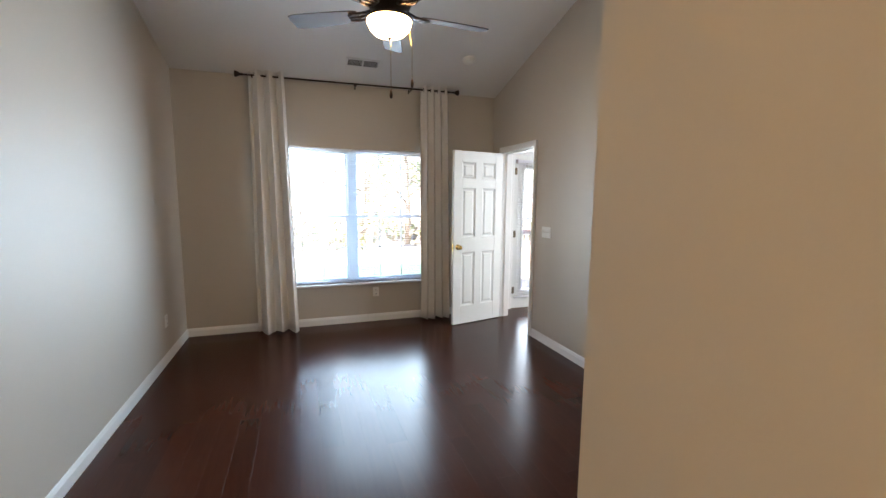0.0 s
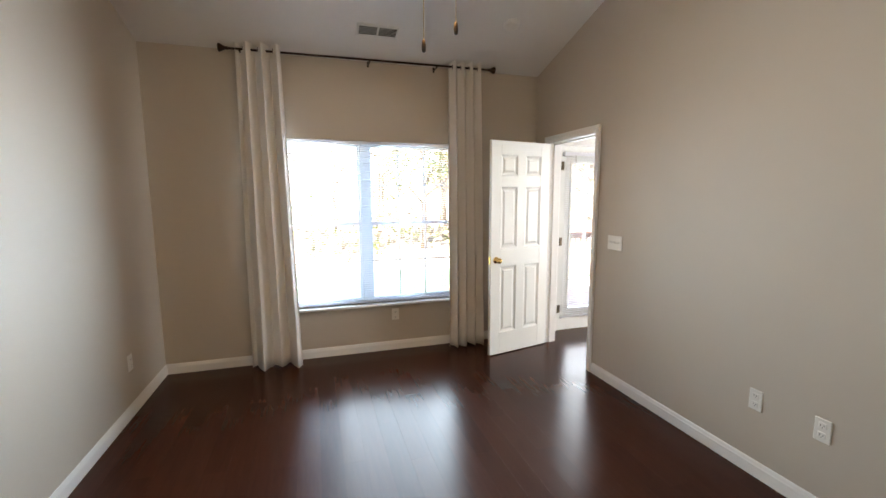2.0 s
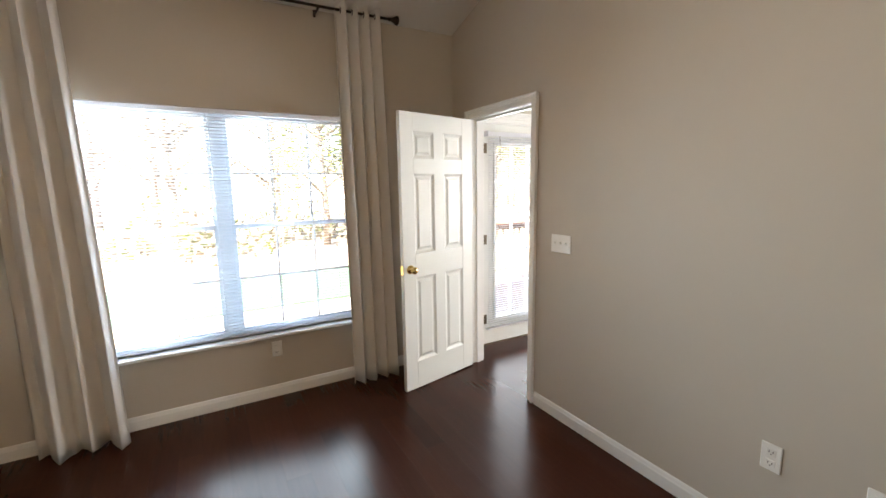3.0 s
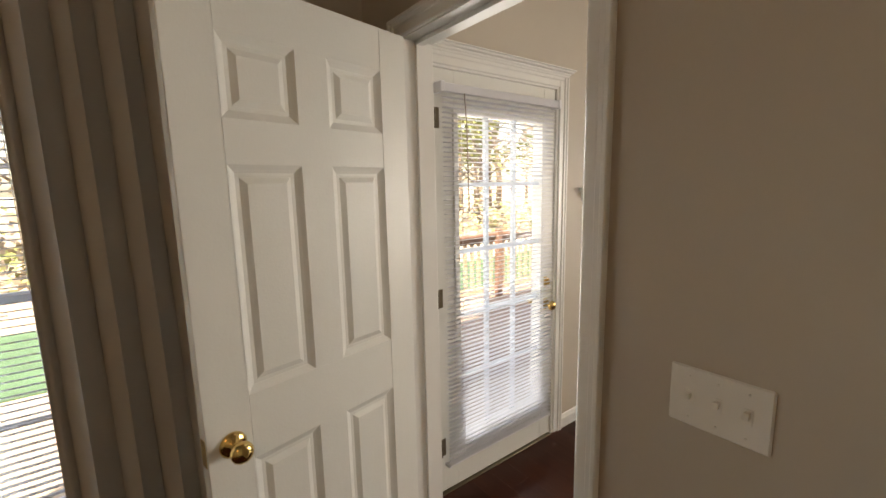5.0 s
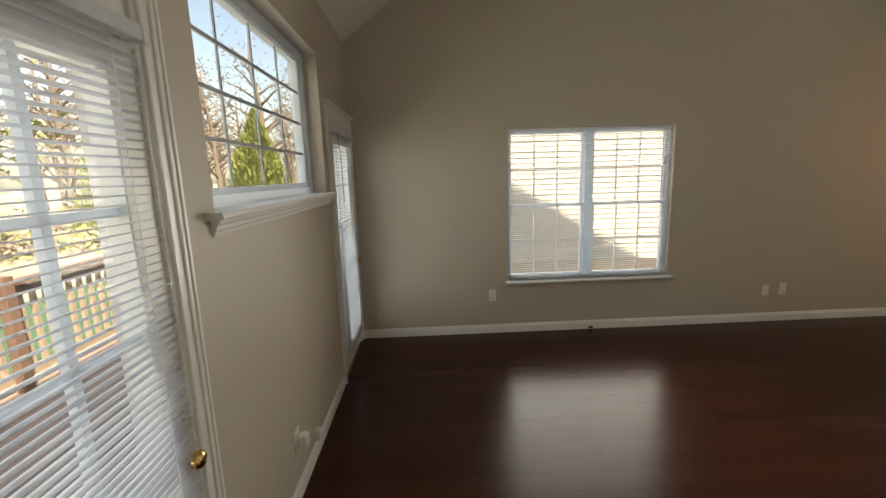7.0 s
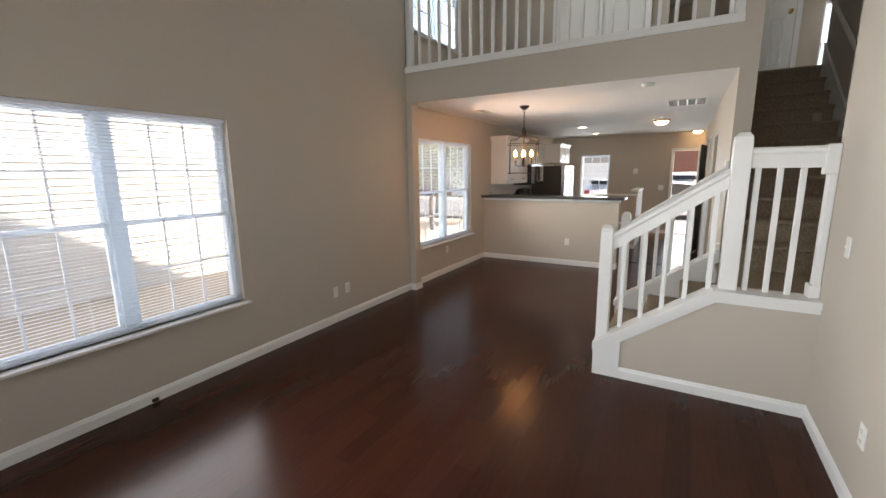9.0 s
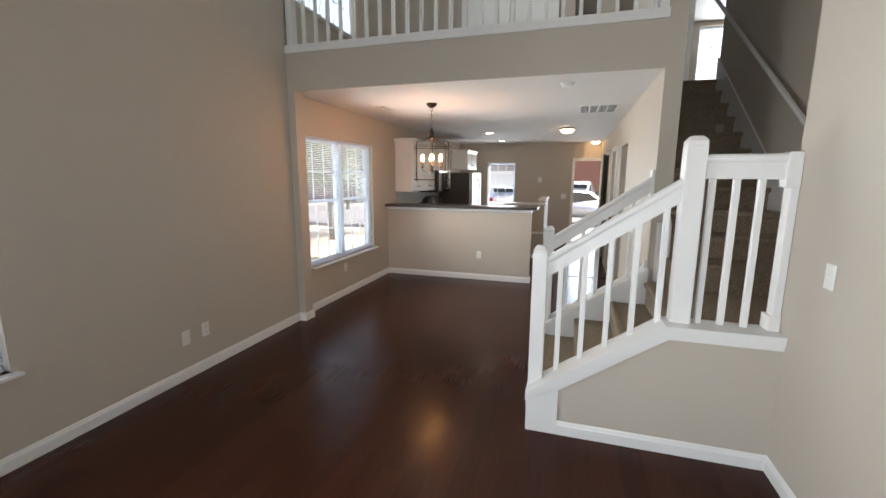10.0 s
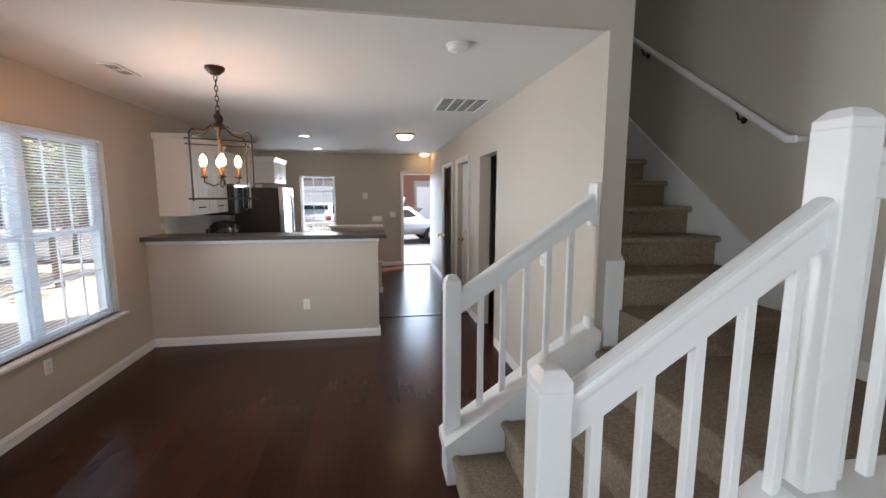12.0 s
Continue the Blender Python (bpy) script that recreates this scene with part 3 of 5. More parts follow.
# ---------- doors ----------
def knob_set(parent, x, z, y0, y1, m=BRASS, bolt=None):
    """Round knobs on both faces of a leaf lying in y0..y1."""
    for s, y in ((-1, y0), (1, y1)):
        rot = Matrix.Translation((x, y, z)) @ Matrix.Rotation(radians(-90 * s), 4, 'X')
        prof = [(0, -.002), (.033, -.002), (.033, .004), (.026, .010), (.012, .013), (.011, .030), (.020, .036), (.027, .047), (.027, .056), (.021, .065), (.010, .069), (0, .07)]
        part("door_knob", lathe(bmesh.new(), prof, 20, rot), m, parent, "polished brass knob")
        if bolt:
            rot = Matrix.Translation((x, y, bolt)) @ Matrix.Rotation(radians(-90 * s), 4, 'X')
            b = part("deadbolt", lathe(bmesh.new(), [(0, -.002), (.03, -.002), (.029, .008), (.022, .014), (0, .015)], 20, rot), m, parent, "polished brass deadbolt")
            part("thumb_turn", B(x - .006, x + .006, y + s * .012, y + s * .03, bolt - .018, bolt + .018, .003), m, b)


def hinge(parent, x, y, z, name="hinge"):
    bm = bmesh.new()
    for k in range(3): lathe(bm, [(0, 0), (.007, 0), (.007, .028), (0, .028)], 10, Matrix.Translation((x, y, z - .045 + k * .030)))
    box(bm, x - .001, x + .03, y + .004, y + .007, z - .045, z + .045)
    part(name, bm, NICKEL, parent, "dull metal hinge")


def panel_leaf(name, m, w, label, h=2.03, t=.035, knob_x=None, hinged=True):
    """Six-panel door: x from the hinge, y thickness."""
    r = thing(name, label, "door", m)
    st, ms = .11, .095
    rows = [(.21, .86), (1.035, 1.61), (1.715, 1.905)]
    bm = bmesh.new()
    box(bm, 0, st, 0, t, 0, h, .002); box(bm, w - st, w, 0, t, 0, h, .002)
    zz = [0] + [v for p in rows for v in p] + [h]
    for za, zb in zip(zz[0::2], zz[1::2]): box(bm, st, w - st, 0.0003, t - .0003, za, zb)
    box(bm, w / 2 - ms / 2, w / 2 + ms / 2, 0.0006, t - .0006, .01, h - .01)
    part("frame", bm, DOORW, r)
    for za, zb in rows:
        for xa, xb in ((st, w / 2 - ms / 2), (w / 2 + ms / 2, w - st)):
            bm = bmesh.new()
            for y, s in ((0, 1), (t, -1)):
                ins = [(0, .0), (.012, .007), (.020, .011), (.030, .011), (.046, .003), (.06, .003)]
                rings = [[bm.verts.new((xa + i if q in (0, 3) else xb - i, y + s * d, za + i if q in (0, 1) else zb - i)) for q in range(4)] for i, d in ins]
                for a, b in zip(rings, rings[1:]):
                    for q in range(4): bm.faces.new((a[q], a[(q + 1) % 4], b[(q + 1) % 4], b[q]))
                bm.faces.new(rings[-1])
            bmesh.ops.recalc_face_normals(bm, faces=bm.faces)
            part("panel", bm, DOORW, r)
    knob_set(r, (w - .06) if knob_x is None else knob_x, .925, 0, t)
    part("latch_plate", B(w - .0005, w + .0015, t / 2 - .012, t / 2 + .012, .89, .96), BRASS, r)
    if hinged:
        for z in (.22, 1.02, 1.84): hinge(r, -.004, -.004, z)
    return r


# bedroom door, swung back towards the window wall: hinge on the far jamb
panel_leaf("door_bedroom", Matrix.Translation((-0.031, -0.296, .01)) @ Matrix.Rotation(radians(180 + 12.5), 4, 'Z'), .705, "white six-panel door standing open with a brass knob")
# door at the stair head, closed in its white casing
panel_leaf("door_landing", Matrix.Translation((.389, -9.112, 2.868)) @ Matrix.Rotation(radians(180), 4, 'Z'), .658, "white six-panel door closed at the head of the stair")
bm = bmesh.new()
for xa, xb in ((-.335, -.272), (.392, .44)):
    box(bm, xa, xb, -9.103, -9.084, 2.862, 4.97, .003)
box(bm, -.272, .392, -9.103, -9.085, 4.905, 4.97, .003)
setting("door_trim_landing", bm, TRIM, "white moulded door casing at the stair head", "trim")
# doors along the hall
panel_leaf("door_hall", Matrix.Translation((.47, D_HALL2[1] - .012, .01)) @ Matrix.Rotation(radians(-90), 4, 'Z'), .716, "white six-panel door closed in its hall jamb")
panel_leaf("door_hall", Matrix.Translation((.583, D_HALL3[0] + .012, .01)) @ Matrix.Rotation(radians(78), 4, 'Z'), .716, "white six-panel door standing ajar in the hall")


def glass_leaf(name, m, w, label, h=2.065, t=.044, lite=(.125, .095, .235, 1.895)):
    """Full-lite exterior door with a grid; x from the hinge, y outwards."""
    r = thing(name, label, "door", m)
    xa, xb, za, zb = lite[0], w - lite[1], lite[2], lite[3]
    bm = bmesh.new()
    box(bm, 0, xa, 0, t, 0, h, .002); box(bm, xb, w, 0, t, 0, h, .002)
    box(bm, xa, xb, .0004, t - .0004, 0, za); box(bm, xa, xb, .0004, t - .0004, zb, h)
    part("frame", bm, DOORW, r)
    part("lite_frame", ring(bmesh.new(), xa - .012, xb + .012, za - .012, zb + .012, -.010, t + .010, .03), DOORW, r)
    pane(r, xa + .016, xb - .016, za + .016, zb - .016, t / 2)
    bars(r, xa + .018, xb - .018, za + .018, zb - .018, 3, 5, t / 2, w=.022, d=.02, material=VINYL)
    knob_set(r, w - .06, .845, 0, t, bolt=.98)
    for z in (.25, 1.02, 1.85): hinge(r, .003, -.013, z)
    return r


def patio_door(d, nm):
    w = d[1] - d[0] - .036
    bm = bmesh.new()
    box(bm, d[0] - .01, d[0] + .016, YN - .002, .158, 0, 2.1); box(bm, d[1] - .016, d[1] + .01, YN - .002, .158, 0, 2.1)
    box(bm, d[0] + .016, d[1] - .016, YN - .002, .158, 2.075, 2.1)
    setting("door_jamb_patio", bm, TRIM, "white painted exterior door jamb", "trim")
    setting("door_threshold", B(d[0] + .016, d[1] - .016, YN - .01, .155, -.012, .004, .003), NICKEL, "dull metal exterior door threshold", "threshold")
    glass_leaf("door_patio", pose(d[0] + .018, YN + .008, .008), w, "white full-lite glass patio door with grid and brass knob")
    b = blind(pose(d[0] + .018 + w / 2 - .005, YN - .026, .16), w - .085, 1.835, "white venetian blind hung on the glass patio door")
    bm = B(-(w - .05) / 2, (w - .05) / 2, -.0225, -.0175, 1.803, 1.841, .002)
    part("valance", bm, SLAT, b, "white blind valance")
    for s in (-1, 1):
        part("end_bracket", B(s * (w - .05) / 2 - .012, s * (w - .05) / 2 + .012, -.026, .032, 1.80, 1.847, .003), SLAT, b)
        part("hold_down", B(s * (w - .085) / 2 - .006, s * (w - .085) / 2 + .006, -.008, .032, -.008, .006, .002), SLAT, b)


patio_door(D_ONE, "near"); patio_door(D_TWO, "far")

# ---------- curtains ----------
def curtain(x0t, x1t, x0b, x1b, ztop, zbot, folds, label, seed):
    rnd = random.Random(seed)
    bm = bmesh.new()
    n, k = folds * 12, 26
    ph = [rnd.uniform(-.5, .5) for _ in range(folds * 2 + 2)]
    grid = []
    for side in (0, .004):
        g = []
        for j in range(k + 1):
            v = j / k
            z = ztop + (zbot - ztop) * v
            row = []
            for i in range(n + 1):
                u = i / n
                x = (x0t + (x1t - x0t) * u) * (1 - v) + (x0b + (x1b - x0b) * u) * v
                a = 2 * math.pi * folds * u
                q = int(u * folds * 1.999)
                amp = (.046 + .012 * v) * (1 + .35 * ph[q] * v)
                y = -.112 + amp * math.sin(a + .5 * ph[q] * v) + .012 * math.sin(3.1 * u + 5 * v + seed) * v - .035 * v
                row.append(bm.verts.new((x + .012 * math.sin(a * 2) * .6, y - side, z + (.010 * math.sin(a * .5 + seed) if j == k else 0))))
            g.append(row)
        grid.append(g)
    for s, g in enumerate(grid):
        for j in range(k):
            for i in range(n):
                q = (g[j][i], g[j + 1][i], g[j + 1][i + 1], g[j][i + 1])
                f = bm.faces.new(q if s else q[::-1]); f.smooth = True
    a, b = grid
    for j in range(k):
        for i in (0, n): bm.faces.new((a[j][i], a[j + 1][i], b[j + 1][i], b[j][i]))
    for i in range(n):
        for j in (0, k): bm.faces.new((a[j][i], a[j][i + 1], b[j][i + 1], b[j][i]))
    c = thing("curtain", label, "curtain", group="curtains at the bedroom window")
    part("cloth", bm, CURTAIN, c)
    for i in range(folds):
        x = x0t + (x1t - x0t) * (i + .5) / folds
        bm = lathe(bmesh.new(), [(.017, -.002), (.024, -.002), (.024, .002), (.017, .002), (.017, -.002)], 14, Matrix.Translation((x, -.105, 2.745)) @ Matrix.Rotation(radians(90), 4, 'Y'))
        part("grommet", bm, BRONZE, c, "dark metal grommet")


curtain(-2.835, -2.49, -2.85, -2.425, 2.79, .012, 3, "off-white grommet curtain hanging to the floor beside the window", 2)
curtain(-1.01, -.675, -1.01, -.63, 2.80, .012, 4, "off-white grommet curtain hanging to the floor behind the open door", 7)
r = thing("curtain_rod", "dark bronze curtain rod with flared finials on three brackets", "curtain rod")
part("rod", tube(bmesh.new(), [(-2.885, -.105, 2.737), (-1.745, -.105, 2.745), (-.605, -.105, 2.752)], .0095, 10), BRONZE, r)
for x, s, z in ((-2.885, -1, 2.737), (-.605, 1, 2.752)):
    part("finial", lathe(bmesh.new(), [(0, 0), (.012, 0), (.014, .012), (.010, .018), (.016, .03), (.032, .062), (.034, .07), (.026, .076), (0, .078)], 16, Matrix.Translation((x, -.105, z)) @ Matrix.Rotation(radians(90 * s), 4, 'Y')), BRONZE, r)
for x, z in ((-2.80, 2.737), (-1.745, 2.745), (-1.12, 2.747)):
    bm = bmesh.new(); box(bm, x - .009, x + .009, -.004, .0, z - .035, z + .025, .001); box(bm, x - .006, x + .006, -.11, -.002, z - .022, z - .012, .001); box(bm, x - .007, x + .007, -.12, -.09, z - .024, z - .008, .002)
    part("bracket", bm, BRONZE, r)
r = thing("curtain_track", "thin white traverse track above the window wall", "curtain track")
part("rail", B(-2.62, -1.05, -.05, -.03, 2.78, 2.794, .002), TRIM, r)


# ---------- stairs ----------
STEPS = [(1.42, .18), (1.145, .36), (.87, .545), (.60, .735)]
YA, YB = -4.44, -5.60
stair = thing("staircase", "taupe carpeted staircase with white painted stringers turning at a landing", "staircase")


def carpet_step(x0, x1, y0, y1, z0, z1, axis, front):
    """A carpeted step with a rounded nosing along its front edge."""
    bm = bmesh.new()
    box(bm, x0, x1, y0, y1, z0, z1 - .004, .006)
    n = 7
    pts = [(.0, -.045)] + [(.026 * math.sin(math.pi * k / n) , -.045 + .045 * (1 - math.cos(math.pi * k / n)) / 2) for k in range(1, n)] + [(0, 0), (-.02, .001), (-.02, -.045)]
    if axis == 'x': prism(bm, [(front + a, z1 + b) for a, b in pts], 'y', y0, y1)
    else: prism(bm, [(front + a, z1 + b) for a, b in pts], 'x', x0, x1)
    return bm


for k, (x, z) in enumerate(STEPS):
    x2 = STEPS[k + 1][0] - .032 if k < 3 else -.468
    part("step", carpet_step(x2, x - .02, YB + .004, YA - .002, max(0, z - .36), z, 'x', x - .022), CARPET, stair)
for k in range(11):
    y = -5.40 - .275 * k
    z = .955 + .190 * k
    y2 = y - .275 if k < 10 else -8.169
    xl = .438
    part("step", carpet_step(-.468, xl, y2 - .03 if k < 10 else y2 + .001, y - .02, z - .38 if k else .4, min(z, 2.858), 'y', y - .002 - .024 * 0), CARPET, stair)

# north side panel, its sloping cap and skirt
bm = bmesh.new()
prism(bm, [(1.432, 0), (1.432, .215), (.68, .735), (.115, .735), (.115, 0)], 'y', -4.43, -4.33)
part("side_panel", bm, WALL, stair, "greige painted stair side panel")
bm = bmesh.new()
prism(bm, [(1.445, .205), (1.445, .262), (.685, .785), (.115, .785), (.115, .735), (.675, .735)], 'y', -4.50, -4.305)
part("cap", bm, TRIM, stair, "white moulded cap along the stair panel")
bm = bmesh.new()
prism(bm, [(1.44, .165), (1.44, .205), (.678, .735), (.115, .735), (.115, .705), (.662, .705)], 'y', -4.33, -4.316)
part("cap_moulding", bm, TRIM, stair)
bm = bmesh.new(); box(bm, 1.245, 1.438, -4.50, -4.318, 0, .10); prism(bm, [(1.438, .1), (1.438, .2), (1.245, .335), (1.245, .1)], 'y', -4.50, -4.318)
part("newel_plinth", bm, TRIM, stair)
bm = bmesh.new()
prism(bm, [(-4.331 + d, h) for d, h in BASEP], 'x', .115, 1.245)
part("baseboard_return", bm, TRIM, stair)
# south stringer
bm = bmesh.new()
prism(bm, [(1.45, 0), (1.45, .20), (.575, .80), (.575, .45), (1.25, 0)], 'y', -5.78, -5.60)
part("stringer", bm, TRIM, stair, "white painted closed stringer")
bm = bmesh.new()
prism(bm, [(1.465, .185), (1.465, .24), (.575, .85), (.575, .79)], 'y', -5.80, -5.585)
part("stringer_cap", bm, TRIM, stair)
# skirt boards of the upper flight
for x0, x1 in ((-.47, -.455), (.422, .44)):
    bm = bmesh.new()
    ys = -5.44 if x0 < 0 else -5.662
    prism(bm, [(ys, .60), (ys, 1.09 + (0 if x0 < 0 else .16)), (ys - .16, 1.21 + (0 if x0 < 0 else .16)), (-8.2, 3.10), (-8.2, 2.6), (-5.70, .62)], 'x', x0, x1)
    part("skirt_board", bm, TRIM, stair)
    bm = bmesh.new()
    xx = (x0, x0 + .02) if x0 < 0 else (x1 - .022, x1)
    if x0 < 0:
        prism(bm, [(-5.43, 1.08), (-5.43, 1.105), (-5.60, 1.235), (-8.2, 3.125), (-8.2, 3.10), (-5.60, 1.21)], 'x', *xx)
        part("skirt_cap", bm, TRIM, stair)
bm = B(-.47, -.455, -5.44, -4.45, .735, .83, .003)
part("skirt_board", bm, TRIM, stair)
bm = B(-.455, .115, -4.465, -4.45, .735, .83, .003)
part("skirt_board", bm, TRIM, stair)


def newel(parent, x, y, z0, z1, s):
    """Square newel with chamfered edges and a pyramid-cut top."""
    bm = bmesh.new()
    h = s / 2
    box(bm, x - h, x + h, y - h, y + h, z0, z1 - .05, .006)
    prof = [(h - .003, z1 - .052), (h - .003, z1 - .028), (h * .55, z1 - .002), (h * .45, z1)]
    rings = [[bm.verts.new((x + sx * r, y + sy * r, z)) for sx, sy in ((-1, -1), (1, -1), (1, 1), (-1, 1))] for r, z in prof]
    for a, b in zip(rings, rings[1:]):
        for q in range(4): bm.faces.new((a[q], a[(q + 1) % 4], b[(q + 1) % 4], b[q]))
    bm.faces.new(rings[-1])
    part("newel_post", bm, TRIM, parent)


CAPP = [(.012, -.052), (.024, -.050), (.026, -.043), (.031, -.040), (.033, -.030), (.033, -.018), (.029, -.008), (.020, -.002), (.008, 0)]


def sloped(x0, z0, x1, z1, y, prof):
    """A closed outline of (across, height) carried along a slope from x0 to x1."""
    bm = bmesh.new()
    a, b = ([bm.verts.new((x, y + d, z + h)) for d, h in prof] for x, z in ((x0, z0), (x1, z1)))
    bm.faces.new(a); bm.faces.new(b[::-1])
    for i in range(len(prof)):
        j = (i + 1) % len(prof)
        f = bm.faces.new((a[i], b[i], b[j], a[j]))
    bmesh.ops.recalc_face_normals(bm, faces=bm.faces)
    return bm


def rail_profile_slope(parent, x0, z0, x1, z1, y, depth=.135):
    """Board rail with a rounded moulded cap, sloping from x0 to x1; z at its top."""
    part("rail", sloped(x0, z0, x1, z1, y, [(-.019, -depth), (.019, -depth), (.019, -.045), (-.019, -.045)]), TRIM, parent)
    part("rail_cap", sloped(x0, z0, x1, z1, y, CAPP + [(-d, h) for d, h in CAPP[::-1]]), TRIM, parent)


bal = thing("stair_balustrade", "white painted stair balustrade with square balusters and tall newel", "balustrade", group="stair balustrades")
yb = -4.44
newel(bal, 1.395, yb, .25, 1.19, .09)
newel(bal, .597, yb - .005, .72, 1.832, .105)
rail_profile_slope(bal, 1.352, 1.125, .648, 1.607, yb)
for x in (1.268, 1.128, .988, .848, .708):
    zt = 1.125 + (1.352 - x) / .704 * .482 - .125
    zb = .262 + (1.445 - x) / .76 * .523 - .008
    part("baluster", B(x - .016, x + .016, yb - .016, yb + .016, zb, zt, .003), TRIM, bal)
part("rail", B(.17, .546, yb - .02, yb + .02, 1.602, 1.70, .002), TRIM, bal)
part("rail_cap", sloped(.17, 1.735, .546, 1.735, yb, CAPP + [(-d, h) for d, h in CAPP[::-1]]), TRIM, bal)
for x in (.50, .385, .27):
    part("baluster", B(x - .016, x + .016, yb - .016, yb + .016, .78, 1.605, .003), TRIM, bal)
bm = bmesh.new()
box(bm, .116, .155, yb - .04, yb + .04, .785, 1.70, .004); box(bm, .116, .175, yb - .052, yb + .052, .785, .87, .006); box(bm, .116, .18, yb - .045, yb + .045, 1.56, 1.742, .005)
part("half_newel", bm, TRIM, bal)

bal2 = thing("stair_balustrade", "white painted stair balustrade ending on the wall corner", "balustrade", group="stair balustrades")
yb = -5.715
newel(bal2, 1.405, yb, .20, 1.17, .09)
rail_profile_slope(bal2, 1.36, 1.09, .595, 1.62, yb)
for x in (1.24, 1.11, .98, .85, .72):
    zt = 1.09 + (1.36 - x) / .765 * .53 - .125
    zb = .24 + (1.465 - x) / .89 * .61 - .008
    part("baluster", B(x - .016, x + .016, yb - .016, yb + .016, zb, zt, .003), TRIM, bal2)
part("rosette", B(.573, .60, yb - .045, yb + .045, 1.43, 1.675, .005), TRIM, bal2)
part("foot_block", B(.545, .60, yb - .04, yb + .04, .83, .90, .003), TRIM, bal2)
part("wall_block", B(.42, .53, -5.662, -5.642, .735, 1.24, .005), TRIM, bal2)

hr = thing("wall_handrail", "white wall-mounted stair handrail on brackets", "handrail")
pts = [(-.40, -5.45, 1.905), (-.40, -5.49, 1.907), (-.40, -5.55, 1.945), (-.40, -7.10, 3.013), (-.40, -8.3, 3.84)]
part("rail", tube(bmesh.new(), pts, .022, 12), TRIM, hr)
part("rail_return", tube(bmesh.new(), [(-.40, -5.455, 1.905), (-.43, -5.452, 1.905), (-.47, -5.45, 1.905)], .02, 10), TRIM, hr)
for y in (-5.85, -6.85, -8.1):
    z = 1.945 + (-5.55 - y) * .689
    bm = tube(bmesh.new(), [(-.469, y, z - .08), (-.43, y, z - .08), (-.405, y, z - .02)], .006, 8)
    lathe(bm, [(0, 0), (.025, 0), (.022, .006), (0, .007)], 14, Matrix.Translation((-.47, y, z - .08)) @ Matrix.Rotation(radians(90), 4, 'Y'))
    part("bracket", bm, BRONZE, hr, "dark metal bracket")

# ---------- loft ----------
loft = thing("loft_balustrade", "white painted loft balustrade with slim balusters", "balustrade")
bm = bmesh.new(); box(bm, .575, XE, -5.80, -5.645, LOFT + .0005, LOFT + .03, .004); box(bm, .575, XE, -5.659, -5.64, LOFT - .05, LOFT + .004, .005)
part("base_trim", bm, TRIM, loft)
part("rail_cap", B(.575, XE, -5.76, -5.70, LOFT + .93, LOFT + .97, .006), TRIM, loft)
part("rail", B(.575, XE, -5.75, -5.71, LOFT + .82, LOFT + .932, .003), TRIM, loft)
x = .675
while x < XE - .06:
    part("baluster", B(x - .016, x + .016, -5.746, -5.714, LOFT + .03, LOFT + .825, .003), TRIM, loft)
    x += .141
for x in (.612, XE - .035):
    part("newel_post", B(x - .035, x + .035, -5.775, -5.685, LOFT + .03, LOFT + 1.02, .006), TRIM, loft)
cl = thing("closet_doors", "pair of white sliding closet doors on the loft wall", "closet door")
part("door_panel", B(1.62, 2.30, -8.632, -8.60, LOFT + .01, 4.9, .004), DOORW, cl)
part("door_panel", B(2.26, 2.94, -8.598, -8.566, LOFT + .01, 4.9, .004), DOORW, cl)
bm = bmesh.new(); box(bm, 1.55, 1.62, -8.632, -8.56, LOFT, 4.97, .003); box(bm, 2.94, 3.01, -8.632, -8.56, LOFT, 4.97, .003); box(bm, 1.62, 2.94, -8.632, -8.56, 4.9, 4.97, .003)
part("frame", bm, TRIM, cl)

# ---------- fixtures on walls and ceilings ----------
def plate(name, m, label, kind_, w=.072, h=.116, group="wall plates"):
    """Wall plate; x along the wall, y out of it towards the room is negative."""
    r = thing(name, label, "switch" if kind_ == "switch" else "outlet", m, group=group)
    part("cover", B(-w / 2, w / 2, -.006, .001, -h / 2, h / 2, .003), PLATE, r)
    if kind_ == "switch":
        n = max(1, round(w / .055))
        for i in range(n):
            x = (i - (n - 1) / 2) * .046
            part("toggle_slot", B(x - .007, x + .007, -.0075, -.004, -.014, .014), PLATE, r)
            part("toggle", B(x - .0045, x + .0045, -.018, -.005, -.002, .010, .001), PLATE, r)
            for z in (-.04, .04):
                part("screw", lathe(bmesh.new(), [(0, .0028), (.0022, .0022), (.0022, 0)], 8, Matrix.Translation((x, -.0065, z)) @ Matrix.Rotation(radians(90), 4, 'X')), PLATE, r)
    elif kind_ == "outlet":
        for z in (-.024, .024):
            s = part("socket", B(-.017, .017, -.0085, -.004, z - .015, z + .015, .002), PLATE, r)
            # slots are blocks on the face; the shade of the holes is their colour
            for x in (-.007, .007): part("slot", B(x - .0012, x + .0012, -.0092, -.008, z - .003, z + .006), DARK, s)
            part("slot", B(-.002, .002, -.0092, -.008, z - .011, z - .007), DARK, s)
    return r


NO, WE_, EA, SO = 0, 90, -90, 180     # turns so that the plate faces away from its wall
plate("light_switch", pose(0, -1.29, 1.165, 0, 0, EA), "white three-gang switch plate beside the bedroom door", "switch", .162, .114)
plate("outlet", pose(0, -2.468, .429, 0, 0, EA), "white duplex wall outlet", "outlet")
plate("outlet", pose(0, -2.783, .43, 0, 0, EA), "white duplex wall outlet", "outlet")
plate("outlet", pose(-1.534, 0, .364), "white duplex wall outlet below the window", "outlet")
plate("outlet", pose(XW, -.68, .377, 0, 0, WE_), "white duplex wall outlet", "outlet")
